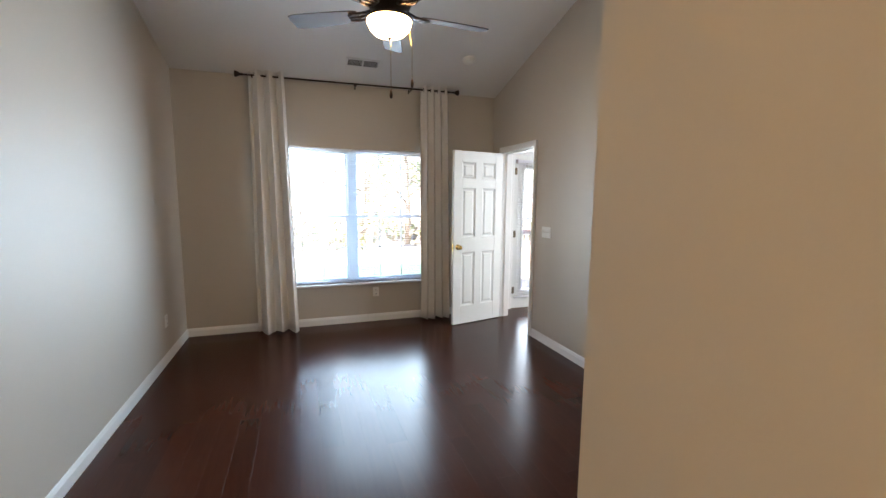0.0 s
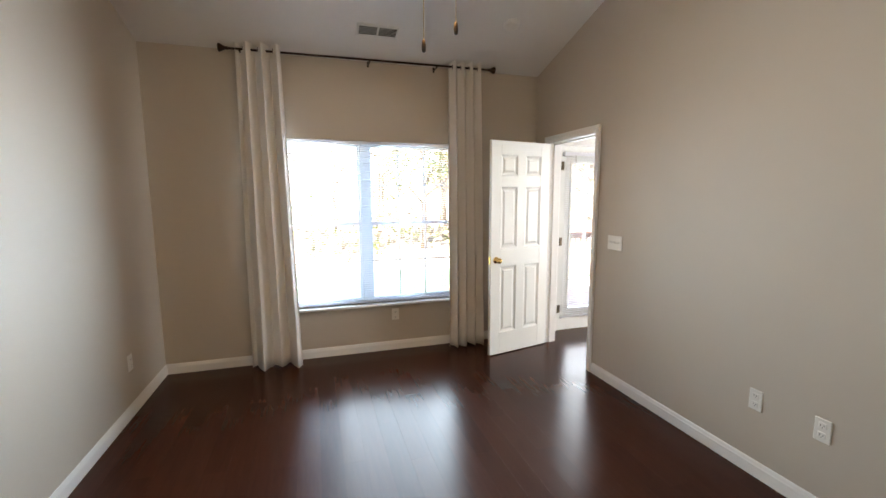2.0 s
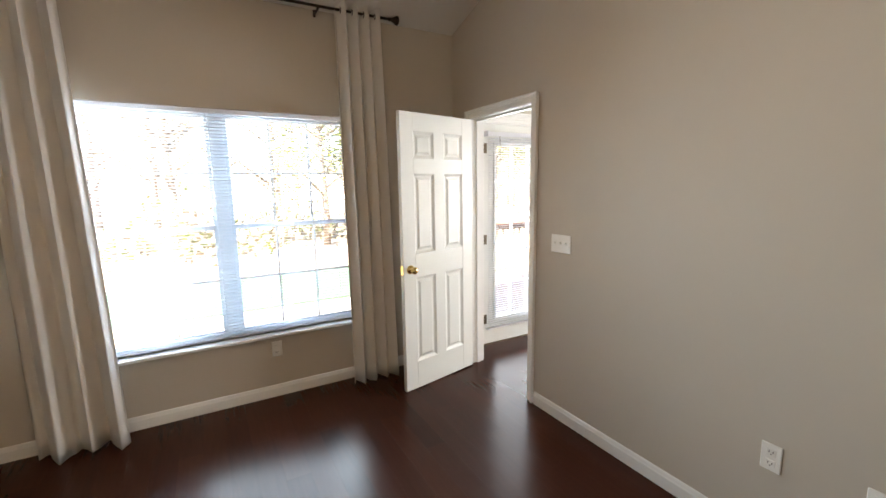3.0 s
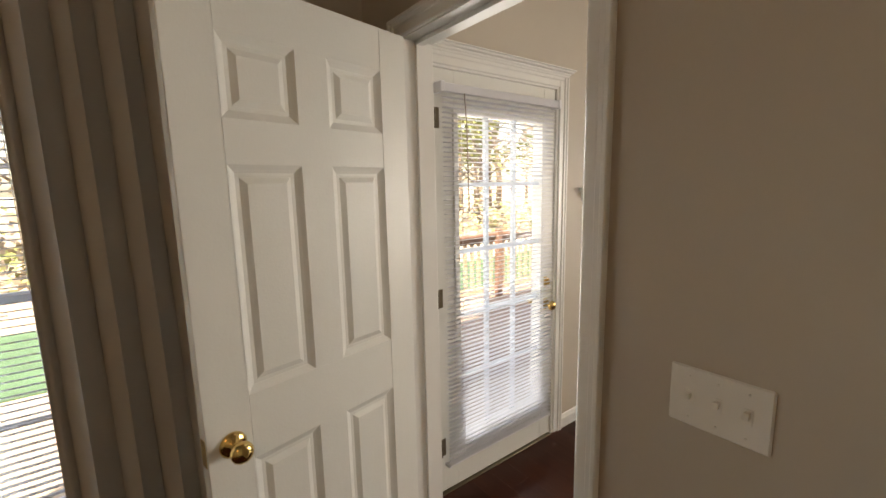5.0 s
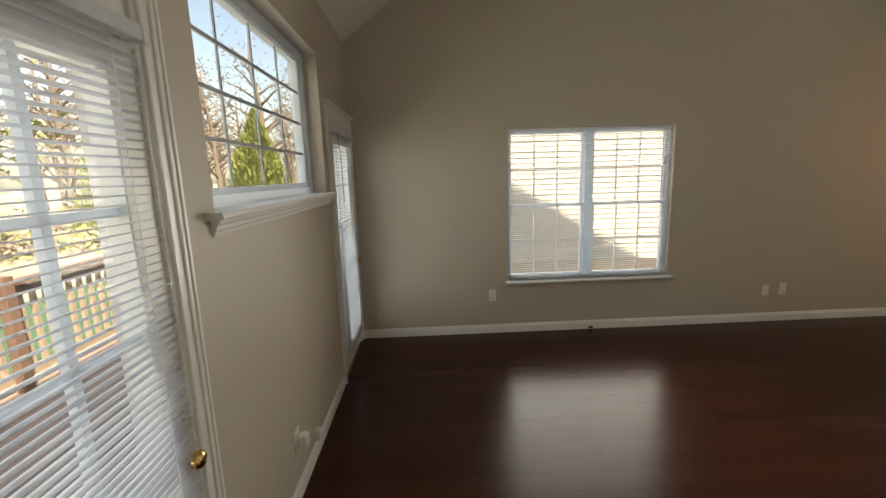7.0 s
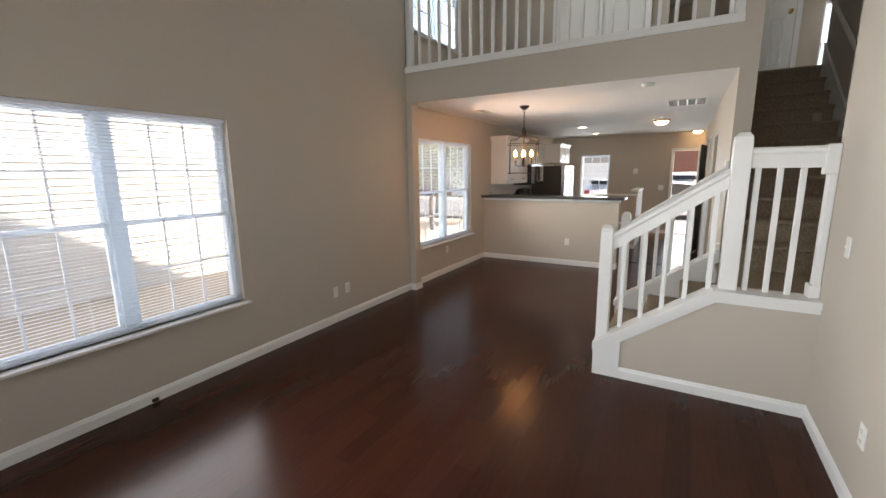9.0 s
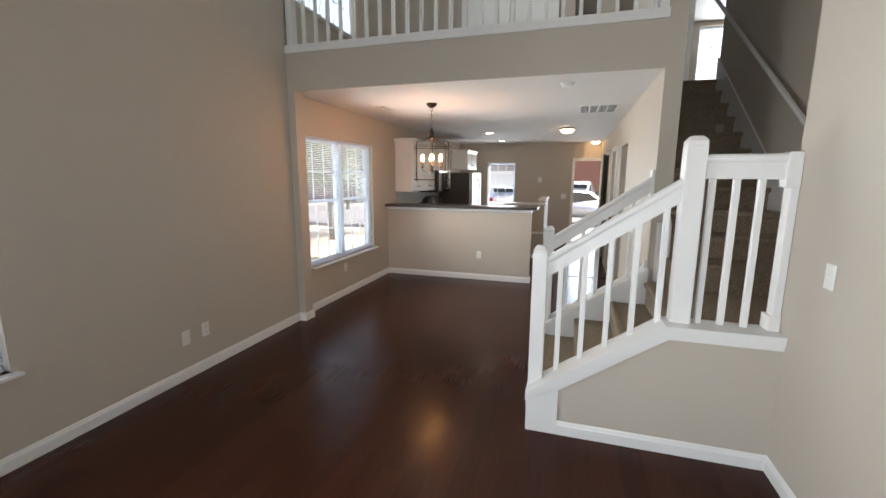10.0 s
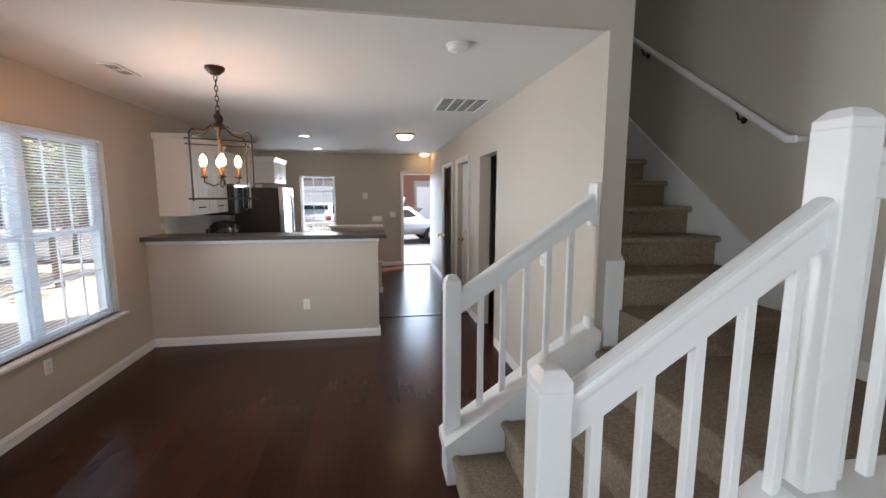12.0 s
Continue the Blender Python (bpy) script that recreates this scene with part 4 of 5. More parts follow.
plate("outlet", pose(XE, -1.35, .40, 0, 0, EA), "white duplex wall outlet", "outlet")
plate("outlet", pose(XE, -4.40, .345, 0, 0, EA), "white duplex wall outlet", "outlet")
plate("cable_plate", pose(XE, -4.215, .335, 0, 0, EA), "white blank cable plate", "blank")
plate("outlet", pose(XD, -6.76, .385, 0, 0, EA), "white duplex wall outlet below the dining window", "outlet")
plate("outlet", pose(2.58, -8.17, .40, 0, 0, SO), "white duplex wall outlet on the peninsula", "outlet")
plate("light_switch", pose(.115, -4.03, 1.177, 0, 0, WE_), "white single switch plate", "switch")
plate("outlet", pose(.115, -3.45, .40, 0, 0, WE_), "white duplex wall outlet", "outlet")
plate("light_switch", pose(.575, -6.43, 1.13, 0, 0, WE_), "white switch plate in the hall", "switch", .118)
plate("light_switch", pose(1.42, YF, 1.15, 0, 0, SO), "white switch plate beside the front door", "switch", .118)
plate("thermostat", pose(2.02, YF, 1.56, 0, 0, SO), "small white wall thermostat", "blank", .10, .13)
pl = plate("outlet", pose(1.99, YN, .31), "white wall outlet with a plugged-in adapter", "outlet")
part("adapter", B(-.012, .045, -.055, -.008, -.045, .02, .008), PLATE, pl, "white plug-in adapter")
cb = thing("cable_box", "small white cable box above the baseboard", "junction box", pose(2.30, YN, .135))
part("box", B(-.03, .03, -.035, .001, -.03, .03, .006), PLATE, cb)
dp = thing("door_stop", "small dark floor-level wire clip on the baseboard", "door stop", pose(XE - .014, -2.37, .03))
part("clip", B(-.016, .002, -.022, .022, -.02, .004, .004), BRONZE, dp)


def vent(name, m, w, d, cols, label, slats=9):
    r = thing(name, label, "vent", m, group="ceiling vents")
    bm = ring(bmesh.new(), -w / 2, w / 2, -d / 2, d / 2, -.0085, .004, .022)
    bmesh.ops.rotate(bm, verts=bm.verts, cent=(0, 0, 0), matrix=Matrix.Rotation(radians(90), 3, 'X'))
    part("frame", bm, VENT, r)
    # flat sheet at the ceiling face; the duct's shade is in its dark colour
    part("throat", B(-w / 2 + .01, w / 2 - .01, -d / 2 + .01, d / 2 - .01, -.0012, .0), SHADOWV, r, "dark sheet for the shade in the vent throat")
    cw = (w - .044) / cols
    for i in range(1, cols):
        x = -w / 2 + .022 + i * cw
        part("divider", B(x - .008, x + .008, -d / 2 + .02, d / 2 - .02, -.0065, -.0005, .001), VENT, r)
    for k in range(slats):
        y = -d / 2 + .028 + (d - .056) * k / (slats - 1)
        part("slat", box(bmesh.new(), -w / 2 + .02, w / 2 - .02, -.0026, .0026, -.0006, .0006, m=Matrix.Translation((0, y, -.0042)) @ Matrix.Rotation(radians(20), 4, 'X')), VENT, r)
    return r


SLB = math.degrees(math.atan(.3032))


def bedroom_ceiling_z(y): return BZ - .05 + .3032 * (0.16 - y) - .001


vent("ceiling_vent", pose(-1.71, -.41, bedroom_ceiling_z(-.41), -SLB, 0, 0), .35, .15, 2, "white two-section ceiling vent above the window", 7)
vent("ceiling_vent", pose(.965, -7.66, 2.4745, 0, 0, 0), .46, .60, 4, "white four-section return vent in the ceiling", 12)
vent("ceiling_vent", pose(3.57, -6.9, 2.4745, 0, 0, 90), .30, .13, 2, "small white ceiling register over the dining area", 4)


def detector(m, label):
    r = thing("smoke_detector", label, "smoke detector", m, group="smoke detectors")
    part("base", lathe(bmesh.new(), [(0, .002), (.068, .002), (.068, -.008), (.062, -.012), (0, -.012)], 24), PLATE, r)
    part("cover", lathe(bmesh.new(), [(.058, -.012), (.056, -.028), (.045, -.036), (.02, -.04), (0, -.04)], 24), PLATE, r)
    part("test_button", lathe(bmesh.new(), [(.012, -.038), (.011, -.043), (0, -.0435)], 12), PLATE, r)


detector(pose(-.63, -.67, bedroom_ceiling_z(-.67), -SLB, 0, 0), "white round smoke detector on the bedroom ceiling")
detector(pose(1.32, -6.03, 2.4745), "white round smoke detector over the dining opening")


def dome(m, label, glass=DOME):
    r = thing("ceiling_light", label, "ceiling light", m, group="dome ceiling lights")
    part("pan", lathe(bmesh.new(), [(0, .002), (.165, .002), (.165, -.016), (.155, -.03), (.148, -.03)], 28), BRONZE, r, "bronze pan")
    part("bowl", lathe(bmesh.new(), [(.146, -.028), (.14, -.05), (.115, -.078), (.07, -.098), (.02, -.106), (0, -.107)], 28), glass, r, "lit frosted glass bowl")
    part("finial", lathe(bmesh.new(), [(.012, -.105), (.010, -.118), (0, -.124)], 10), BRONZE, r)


dome(pose(1.36, -9.75, 2.4745) @ Matrix.Scale(.82, 4), "lit bronze dome light in the hall")
dome(pose(.74, -12.55, 2.4745) @ Matrix.Scale(.68, 4), "lit bronze dome light near the front door")
for x, y in ((2.84, -10.2), (2.89, -12.0)):
    r = thing("recessed_light", "lit white recessed can light", "ceiling light", pose(x, y, 2.4745), group="recessed lights")
    part("trim_ring", lathe(bmesh.new(), [(.065, .001), (.095, .001), (.095, -.004), (.085, -.009), (.068, -.006), (.065, .001)], 24), VENT, r)
    part("lens", lathe(bmesh.new(), [(.066, -.0035), (0, -.0045)], 24), CANL, r, "lit lamp face")

# ceiling fan
fan = thing("ceiling_fan", "dark five-blade ceiling fan with a lit frosted bowl", "ceiling fan", pose(-1.82, -2.3, 0))
zc = bedroom_ceiling_z(-2.3)
part("canopy", lathe(bmesh.new(), [(0, zc + .03), (.075, zc + .03), (.07, zc - .04), (.03, zc - .075), (0, zc - .075)], 24), BRONZE, fan)
part("downrod", tube(bmesh.new(), [(0, 0, zc - .06), (0, 0, 2.75)], .013, 10), BRONZE, fan)
part("motor", lathe(bmesh.new(), [(0, 2.79), (.04, 2.785), (.06, 2.765), (.11, 2.75), (.135, 2.715), (.135, 2.67), (.115, 2.64), (.08, 2.625), (.08, 2.60), (.115, 2.592), (.115, 2.578), (0, 2.575)], 28), BRONZE, fan)
part("bowl", lathe(bmesh.new(), [(.136, 2.582), (.134, 2.56), (.12, 2.53), (.092, 2.502), (.05, 2.486), (.012, 2.482), (0, 2.482)], 28), LAMPGLASS, fan, "lit frosted glass bowl")
part("bowl_ring", lathe(bmesh.new(), [(.134, 2.579), (.141, 2.579), (.141, 2.592), (.11, 2.595)], 28), BRONZE, fan)
part("bowl_finial", lathe(bmesh.new(), [(.016, 2.484), (.014, 2.476), (.007, 2.468), (0, 2.466)], 12), BRONZE, fan)
for k in range(5):
    a = radians(4 + 72 * k)
    T = Matrix.Rotation(a, 4, 'Z') @ Matrix.Translation((0, 0, 2.625)) @ Matrix.Rotation(radians(12), 4, 'X')
    bm = bmesh.new()
    outline = [(.20, -.045), (.24, -.055), (.45, -.066), (.62, -.070), (.655, -.06), (.66, -.03), (.66, .03), (.655, .06), (.62, .070), (.45, .066), (.24, .055), (.20, .045)]
    prism(bm, outline, 'z', -.003, .003)
    bmesh.ops.transform(bm, matrix=T, verts=bm.verts)
    bl = part("blade", bm, BLADE, fan, "dark walnut fan blade")
    bm = bmesh.new()
    for s in (-1, 0, 1):
        tube(bm, [(.11, s * .012, .02), (.16, s * .03, -.004), (.215, s * .034, -.009), (.26, s * .02, -.008)], .008, 8)
    box(bm, .19, .25, -.04, .04, -.008, -.003, .002)
    bmesh.ops.transform(bm, matrix=T, verts=bm.verts)
    part("blade_iron", bm, BRONZE, bl)
for cx, cy, zb in ((.019, .054, 2.135), (.144, .004, 2.20)):
    part("pull_chain", tube(bmesh.new(), [(cx * .8, cy * .8, 2.60), (cx, cy, 2.44), (cx, cy, zb + .05)], .0016, 6), BRASS, fan, "thin brass pull chain")
    part("chain_knob", lathe(bmesh.new(), [(0, zb + .055), (.006, zb + .05), (.010, zb + .025), (.008, zb + .005), (0, zb)], 10, Matrix.Translation((cx, cy, 0))), BRONZE, fan)

# unseen lamp behind the starting point, added to warm the entry wall
dome(pose(-2.75, -5.75, 2.4395), "unseen dome light added for the warm light in the bedroom entry", ENTRY)

# lantern chandelier
ch = thing("chandelier", "bronze open-cage lantern chandelier with four lit candle bulbs", "chandelier", pose(2.888, -6.735, 0, 0, 0, 22))
part("canopy", lathe(bmesh.new(), [(0, 2.476), (.065, 2.476), (.062, 2.455), (.03, 2.425), (0, 2.424)], 24), BRONZE, ch)
for k in range(7):
    z = 2.42 - k * .034
    ringm = [(.011 * math.cos(2 * math.pi * i / 12), 0, z - .018 + .021 * math.sin(2 * math.pi * i / 12)) for i in range(13)]
    bm = tube(bmesh.new(), ringm, .0032, 6)
    if k % 2: bmesh.ops.rotate(bm, verts=bm.verts, cent=(0, 0, 0), matrix=Matrix.Rotation(radians(90), 3, 'Z'))
    part("chain_link", bm, BRONZE, ch)
part("hub", lathe(bmesh.new(), [(0, 2.19), (.012, 2.185), (.016, 2.165), (.03, 2.15), (.034, 2.12), (.022, 2.10), (.04, 2.085), (.04, 2.07), (.012, 2.055), (.010, 1.72), (.022, 1.705), (.022, 1.68), (.008, 1.655), (0, 1.65)], 18), BRONZE, ch)
S, ZT, ZBm = .185, 1.965, 1.575
for sx, sy in ((-1, -1), (1, -1), (1, 1), (-1, 1)):
    part("scroll_arm", tube(bmesh.new(), [(0.02 * sx, .02 * sy, 2.065), (.05 * sx, .05 * sy, 2.075), (.09 * sx, .09 * sy, 2.035), (.13 * sx, .13 * sy, 2.025), (.165 * sx, .165 * sy, 2.03), (S * sx, S * sy, 2.005), (S * sx, S * sy, ZT)], .0055, 8), BRONZE, ch)
    part("cage_post", B(S * sx - .0045, S * sx + .0045, S * sy - .0045, S * sy + .0045, ZBm - .015, ZT + .02, .001), BRONZE, ch)
    bx_, by_ = (.11 * sx, 0) if sx == sy else (0, .11 * sy)
    part("candle_arm", tube(bmesh.new(), [(0, 0, 1.69), (bx_ * .5, by_ * .5, 1.665), (bx_, by_, 1.69), (bx_, by_, 1.72)], .005, 8), BRONZE, ch)
    part("candle_cup", lathe(bmesh.new(), [(0, 1.715), (.02, 1.72), (.024, 1.73), (.012, 1.73), (.012, 1.80), (0, 1.80)], 12, Matrix.Translation((bx_, by_, 0))), BRONZE, ch)
    part("bulb", lathe(bmesh.new(), [(0, 1.80), (.011, 1.80), (.020, 1.815), (.0235, 1.834), (.019, 1.857), (.008, 1.876), (0, 1.883)], 12, Matrix.Translation((bx_, by_, 0))), BULB, ch, "lit candle bulb")
for z, nm in ((ZT, "top_frame"), (ZBm, "bottom_frame")):
    bm = bmesh.new()
    for s in (-1, 1):
        box(bm, -S - .03, S + .03, s * S - .0045, s * S + .0045, z - .0045, z + .0045, .001)
        box(bm, s * S - .004, s * S + .004, -S - .03, S + .03, z - .004, z + .004, .001)
    part(nm, bm, BRONZE, ch)

# ---------- peninsula and kitchen ----------
pen = thing("peninsula", "greige half-wall peninsula with a dark raised bar top", "peninsula")
part("half_wall", B(1.79, XD - .001, -8.30, -8.17, 0, 1.12), WALL, pen)
part("under_trim", B(1.775, XD - .001, -8.315, -8.155, 1.085, 1.13, .004), TRIM, pen)
part("bar_top", B(1.695, XD - .001, -8.48, -8.055, 1.13, 1.172, .008), STONE, pen, "dark laminate bar top")
bm = bmesh.new(); prism(bm, [(-8.171 + d, h) for d, h in BASEP], 'x', 1.776, XD - .015)
part("baseboard_face", bm, TRIM, pen)
bm = bmesh.new(); prism(bm, [(1.791 - d, h) for d, h in BASEP], 'y', -8.30, -8.156)
part("baseboard_end", bm, TRIM, pen)
hw2 = thing("half_wall_foyer", "greige half wall with a white cap beside the kitchen", "half wall")
part("body", B(1.72, 2.50, -10.40, -10.27, 0, 1.075), WALL, hw2)
part("cap", B(1.69, 2.53, -10.43, -10.24, 1.075, 1.11, .005), TRIM, hw2)
part("chair_rail", B(1.70, 2.50, -10.272, -10.255, .50, .54, .004), TRIM, hw2)
bm = bmesh.new(); prism(bm, [(-10.271 + d, h) for d, h in BASEP], 'x', 1.705, 2.50)
part("baseboard_face", bm, TRIM, hw2)
hw3 = thing("half_wall_post", "white capped half-wall end post in the foyer", "half wall")
part("body", B(1.72, 1.84, -11.5, -10.41, 0, 1.16), WALL, hw3)
part("cap", B(1.70, 1.86, -11.52, -10.435, 1.16, 1.195, .005), TRIM, hw3)
thr = thing("floor_transition", "dark transition strip across the hall floor", "threshold", kind="structure", bm=B(.575, 1.79, -8.92, -8.86, -.004, .008, .003), material=BLACK)


def cabinet(name, x0, x1, y0, y1, z0, z1, doors, label, group, crown=0.0, handle_low=True):
    """Cabinet with its front towards -x; doors split along y."""
    r = thing(name, label, "cabinet", group=group)
    part("body", B(x0 + .02, x1, y0, y1, z0, z1, .002), CAB, r)
    dw = (y1 - y0) / doors
    for i in range(doors):
        a, b = y0 + i * dw + .003, y0 + (i + 1) * dw - .003
        w = .05
        d = part("door", B(x0 + .006, x0 + .02, a, b, z0 + .004, z1 - .004, .002), CAB, r)
        for ya, yb_, za, zb in ((a, a + w, z0 + .004, z1 - .004), (b - w, b, z0 + .004, z1 - .004), (a + w, b - w, z0 + .004, z0 + .004 + w), (a + w, b - w, z1 - .004 - w, z1 - .004)):
            part("door_frame", B(x0, x0 + .008, ya, yb_, za, zb, .0015), CAB, d)
        part("door_panel", B(x0 + .001, x0 + .007, a + w + .02, b - w - .02, z0 + w + .03, z1 - w - .03, .003), CAB, d)
        hz = z0 + .09 if handle_low else z1 - .09
        hy = (a + .03) if i % 2 else (b - .03)
        part("handle", tube(bmesh.new(), [(x0, hy - .045, hz), (x0 - .022, hy - .04, hz), (x0 - .022, hy + .04, hz), (x0, hy + .045, hz)], .005, 8), BLACK, d, "black bar pull")
    if crown:
        bm = bmesh.new()
        prism(bm, [(x0 + .005, z1 - .01), (x0 - .04, z1 + crown), (x1, z1 + crown), (x1, z1 - .01)], 'y', y0 - .0, y1 + .035)
        part("crown", bm, CAB, r)
    return r


XB = XD - .001
cabinet("upper_cabinet", 3.82, XB, -9.10, -8.50, 1.36, 2.20, 2, "white painted upper kitchen cabinet with black pulls", "upper cabinets", .05)
cabinet("upper_cabinet", 3.82, XB, -9.70, -9.102, 1.36, 2.20, 2, "white painted upper kitchen cabinet with black pulls", "upper cabinets", .05)
cabinet("upper_cabinet", 3.82, XB, -10.46, -9.702, 1.75, 2.12, 2, "white painted short cabinet above the microwave", "upper cabinets", .05)
cabinet("upper_cabinet", 3.82, XB, -10.85, -10.462, 1.36, 2.12, 1, "white painted narrow upper cabinet", "upper cabinets", .05)
cabinet("upper_cabinet", 3.45, XB, -11.80, -10.88, 1.78, 2.14, 2, "white painted cabinet above the refrigerator", "upper cabinets", .07)
cabinet("base_cabinet", 3.53, XB, -9.70, -8.50, .0, .88, 3, "white painted base cabinet with black pulls", "base cabinets", handle_low=False)
cabinet("base_cabinet", 3.53, XB, -10.85, -10.47, .0, .88, 1, "white painted base cabinet with black pulls", "base cabinets", handle_low=False)
thing("worktop", "dark laminate kitchen worktop", "worktop", bm=B(3.50, XB, -9.70, -8.49, .882, .92, .005), material=STONE)
thing("worktop", "dark laminate kitchen worktop beside the range", "worktop", bm=B(3.50, XB, -10.86, -10.47, .882, .92, .005), material=STONE)
bs = thing("backsplash", "white tiled backsplash above the worktop", "backsplash", kind="structure")
for k in range(6):
    for i in range(15):
        y = -8.50 - i * .152 - (.076 if k % 2 else 0)
        if y - .149 < -10.85: continue
        part("tile", B(XB - .006, XB, y - .149, y, .925 + k * .0725, .925 + k * .0725 + .0695, .001), TRIM, bs)
mw = thing("microwave", "black microwave mounted above the kitchen range", "microwave")
part("body", B(3.76, XB, -10.455, -9.705, 1.31, 1.745, .006), BLACK, mw)
part("door", B(3.735, 3.76, -10.25, -9.71, 1.33, 1.735, .006), CARGL, mw, "dark glass microwave door")
part("control_panel", B(3.74, 3.76, -10.45, -10.26, 1.33, 1.735, .004), BLACK, mw)
part("handle", tube(bmesh.new(), [(3.735, -10.235, 1.36), (3.70, -10.235, 1.40), (3.70, -10.235, 1.67), (3.735, -10.235, 1.71)], .009, 8), STEEL, mw)
rg = thing("range", "black freestanding kitchen range", "range")
part("body", B(3.50, XB, -10.46, -9.705, 0, .905, .006), BLACK, rg)
part("oven_door", B(3.47, 3.50, -10.44, -9.725, .22, .80, .008), CARGL, rg)
part("oven_handle", tube(bmesh.new(), [(3.47, -10.40, .74), (3.43, -10.39, .74), (3.43, -9.77, .74), (3.47, -9.76, .74)], .01, 8), STEEL, rg)
part("backguard", B(4.05, XB, -10.46, -9.705, .905, 1.12, .01), BLACK, rg)
for x, y in ((3.65, -9.9), (3.65, -10.27), (3.92, -9.9), (3.92, -10.27)):
    part("burner", lathe(bmesh.new(), [(.10, .905), (.10, .918), (.085, .918), (.085, .91), (0, .91)], 20, Matrix.Translation((x, y, 0))), BLACK, rg)
ap = thing("countertop_appliance", "black rounded countertop appliance on the kitchen worktop", "appliance", pose(3.80, -9.38, .92))
bm = bmesh.new()
for y in (-.11, .11):
    lathe(bm, [(0, 0), (.12, 0), (.135, .03), (.135, .20), (.115, .28), (.07, .325), (0, .335)], 20, Matrix.Translation((0, y, 0)))
part("body", bm, BLACK, ap)
part("handle", tube(bmesh.new(), [(-.14, -.05, .18), (-.19, -.05, .2), (-.19, -.05, .29), (-.08, -.08, .31)], .010, 8), BLACK, ap)
fr = thing("refrigerator", "stainless refrigerator with dark grey sides", "refrigerator")
part("body", B(3.42, XB - .03, -11.78, -10.90, .02, 1.71, .008), FRIDGE, fr, "dark grey cabinet side")
for a, b in ((-11.335, -10.905), (-11.775, -11.345)):
    d = part("door", B(3.33, 3.415, a, b, .62, 1.715, .015), STEEL, fr, "stainless door")
    y = a + .05 if a > -11.4 else b - .05
    part("handle", tube(bmesh.new(), [(3.33, y, .80), (3.28, y, .84), (3.275, y, 1.20), (3.28, y, 1.54), (3.33, y, 1.58)], .012, 8), STEEL, d)
d = part("freezer_drawer", B(3.33, 3.415, -11.775, -10.905, .06, .61, .015), STEEL, fr, "stainless drawer front")
part("handle", tube(bmesh.new(), [(3.33, -11.70, .53), (3.28, -11.66, .53), (3.28, -11.02, .53), (3.33, -10.98, .53)], .012, 8), STEEL, d)


# ---------- outside ----------
setting("ground", B(-400, 400, -400, 400, -1.2, -.42), DRY, "pale dry ground with fallen leaves", "ground")
setting("lawn", B(-9, 12, 4.0, 6.6, -.5, -.40), GRASS, "teal-green lawn strip behind the deck", "lawn")
setting("lawn_side", B(12.5, 30, -15.5, -6.5, -.5, -.395), GRASS, "green side lawn", "lawn")
setting("front_walk", B(-3, 4.5, -17, -13.2, -.5, -.12), CONC, "pale concrete front walk", "pavement")
setting("road", B(-60, 60, -27, -17.0, -.5, -.30), ASPH, "sunlit grey parking road", "road")

deck = thing("deck", "weathered wooden deck with a red-brown railing", "deck")
DX0, DX1, DY1 = -.05, 5.2, 2.85
me = mesh("board", B(DX0, DX1, 0, .133, -.035, 0, .003), DECKW)
y = .17
while y < DY1:
    b = part("board", me, DECKW, deck); b.location = (0, y, -.08); y += .139
for x in (DX0 + .05, (DX0 + DX1) / 2, DX1 - .05):
    part("joist", B(x - .02, x + .02, .17, DY1, -.32, -.116), DECKW, deck)
rl = thing("deck_railing", "red-brown deck railing with pale square balusters", "railing")
for p in ((DX0, DY1 - .05, DX1, DY1 - .05), (DX1 - .05, .3, DX1 - .05, DY1 - .05), (DX0 + .05, .3, DX0 + .05, DY1 - .05)):
    L = math.hypot(p[2] - p[0], p[3] - p[1]); ang = math.atan2(p[3] - p[1], p[2] - p[0])
    T = Matrix.Translation((p[0], p[1], -.08)) @ Matrix.Rotation(ang, 4, 'Z')
    part("top_rail", box(bmesh.new(), 0, L, -.07, .07, .90, .94, .004, m=T), RAILW, rl)
    part("sub_rail", box(bmesh.new(), 0, L, -.02, .02, .81, .898, .003, m=T), RAILW, rl)
    part("bottom_rail", box(bmesh.new(), 0, L, -.02, .02, .09, .17, .003, m=T), BALW, rl)
    n = int(L / .125)
    for i in range(n):
        x = L * (i + .5) / n
        part("baluster", box(bmesh.new(), x - .019, x + .019, .021, .059, .07, .88, m=T), BALW, rl)
    for i in range(int(L / 1.7) + 1):
        x = min(L - .05, .05 + i * 1.72)
        part("post", box(bmesh.new(), x - .045, x + .045, -.10, -.021, -.3, 1.0, .006, m=T), RAILW, rl)

# neighbouring house with lap siding
nh = thing("neighbour_house", "white lap-sided neighbouring house with a shingled roof", "house")
NX = 9.4
part("wall", B(NX + .02, NX + 8, -10.5, .6, -.45, 5.2), SIDING, nh)
lap = bmesh.new()
for k in range(47):
    z = -.42 + k * .118
    prism(lap, [(NX + .02, z), (NX - .012, z), (NX + .004, z + .12), (NX + .02, z + .12)], 'y', -10.5, .6)
s = part("siding", lap, SIDING, nh); s["kind"] = "stuff"
bm = bmesh.new(); prism(bm, [(NX - .4, 5.1), (NX + 4, 7.6), (NX + 8.4, 5.1), (NX + 8.4, 5.25), (NX + 4, 7.8), (NX - .4, 5.25)], 'y', -10.9, 1.0)
part("roof", bm, SHING, nh)
part("gutter", B(NX - .52, NX - .40, -10.9, 1.0, 5.08, 5.2, .02), TRIM, nh)
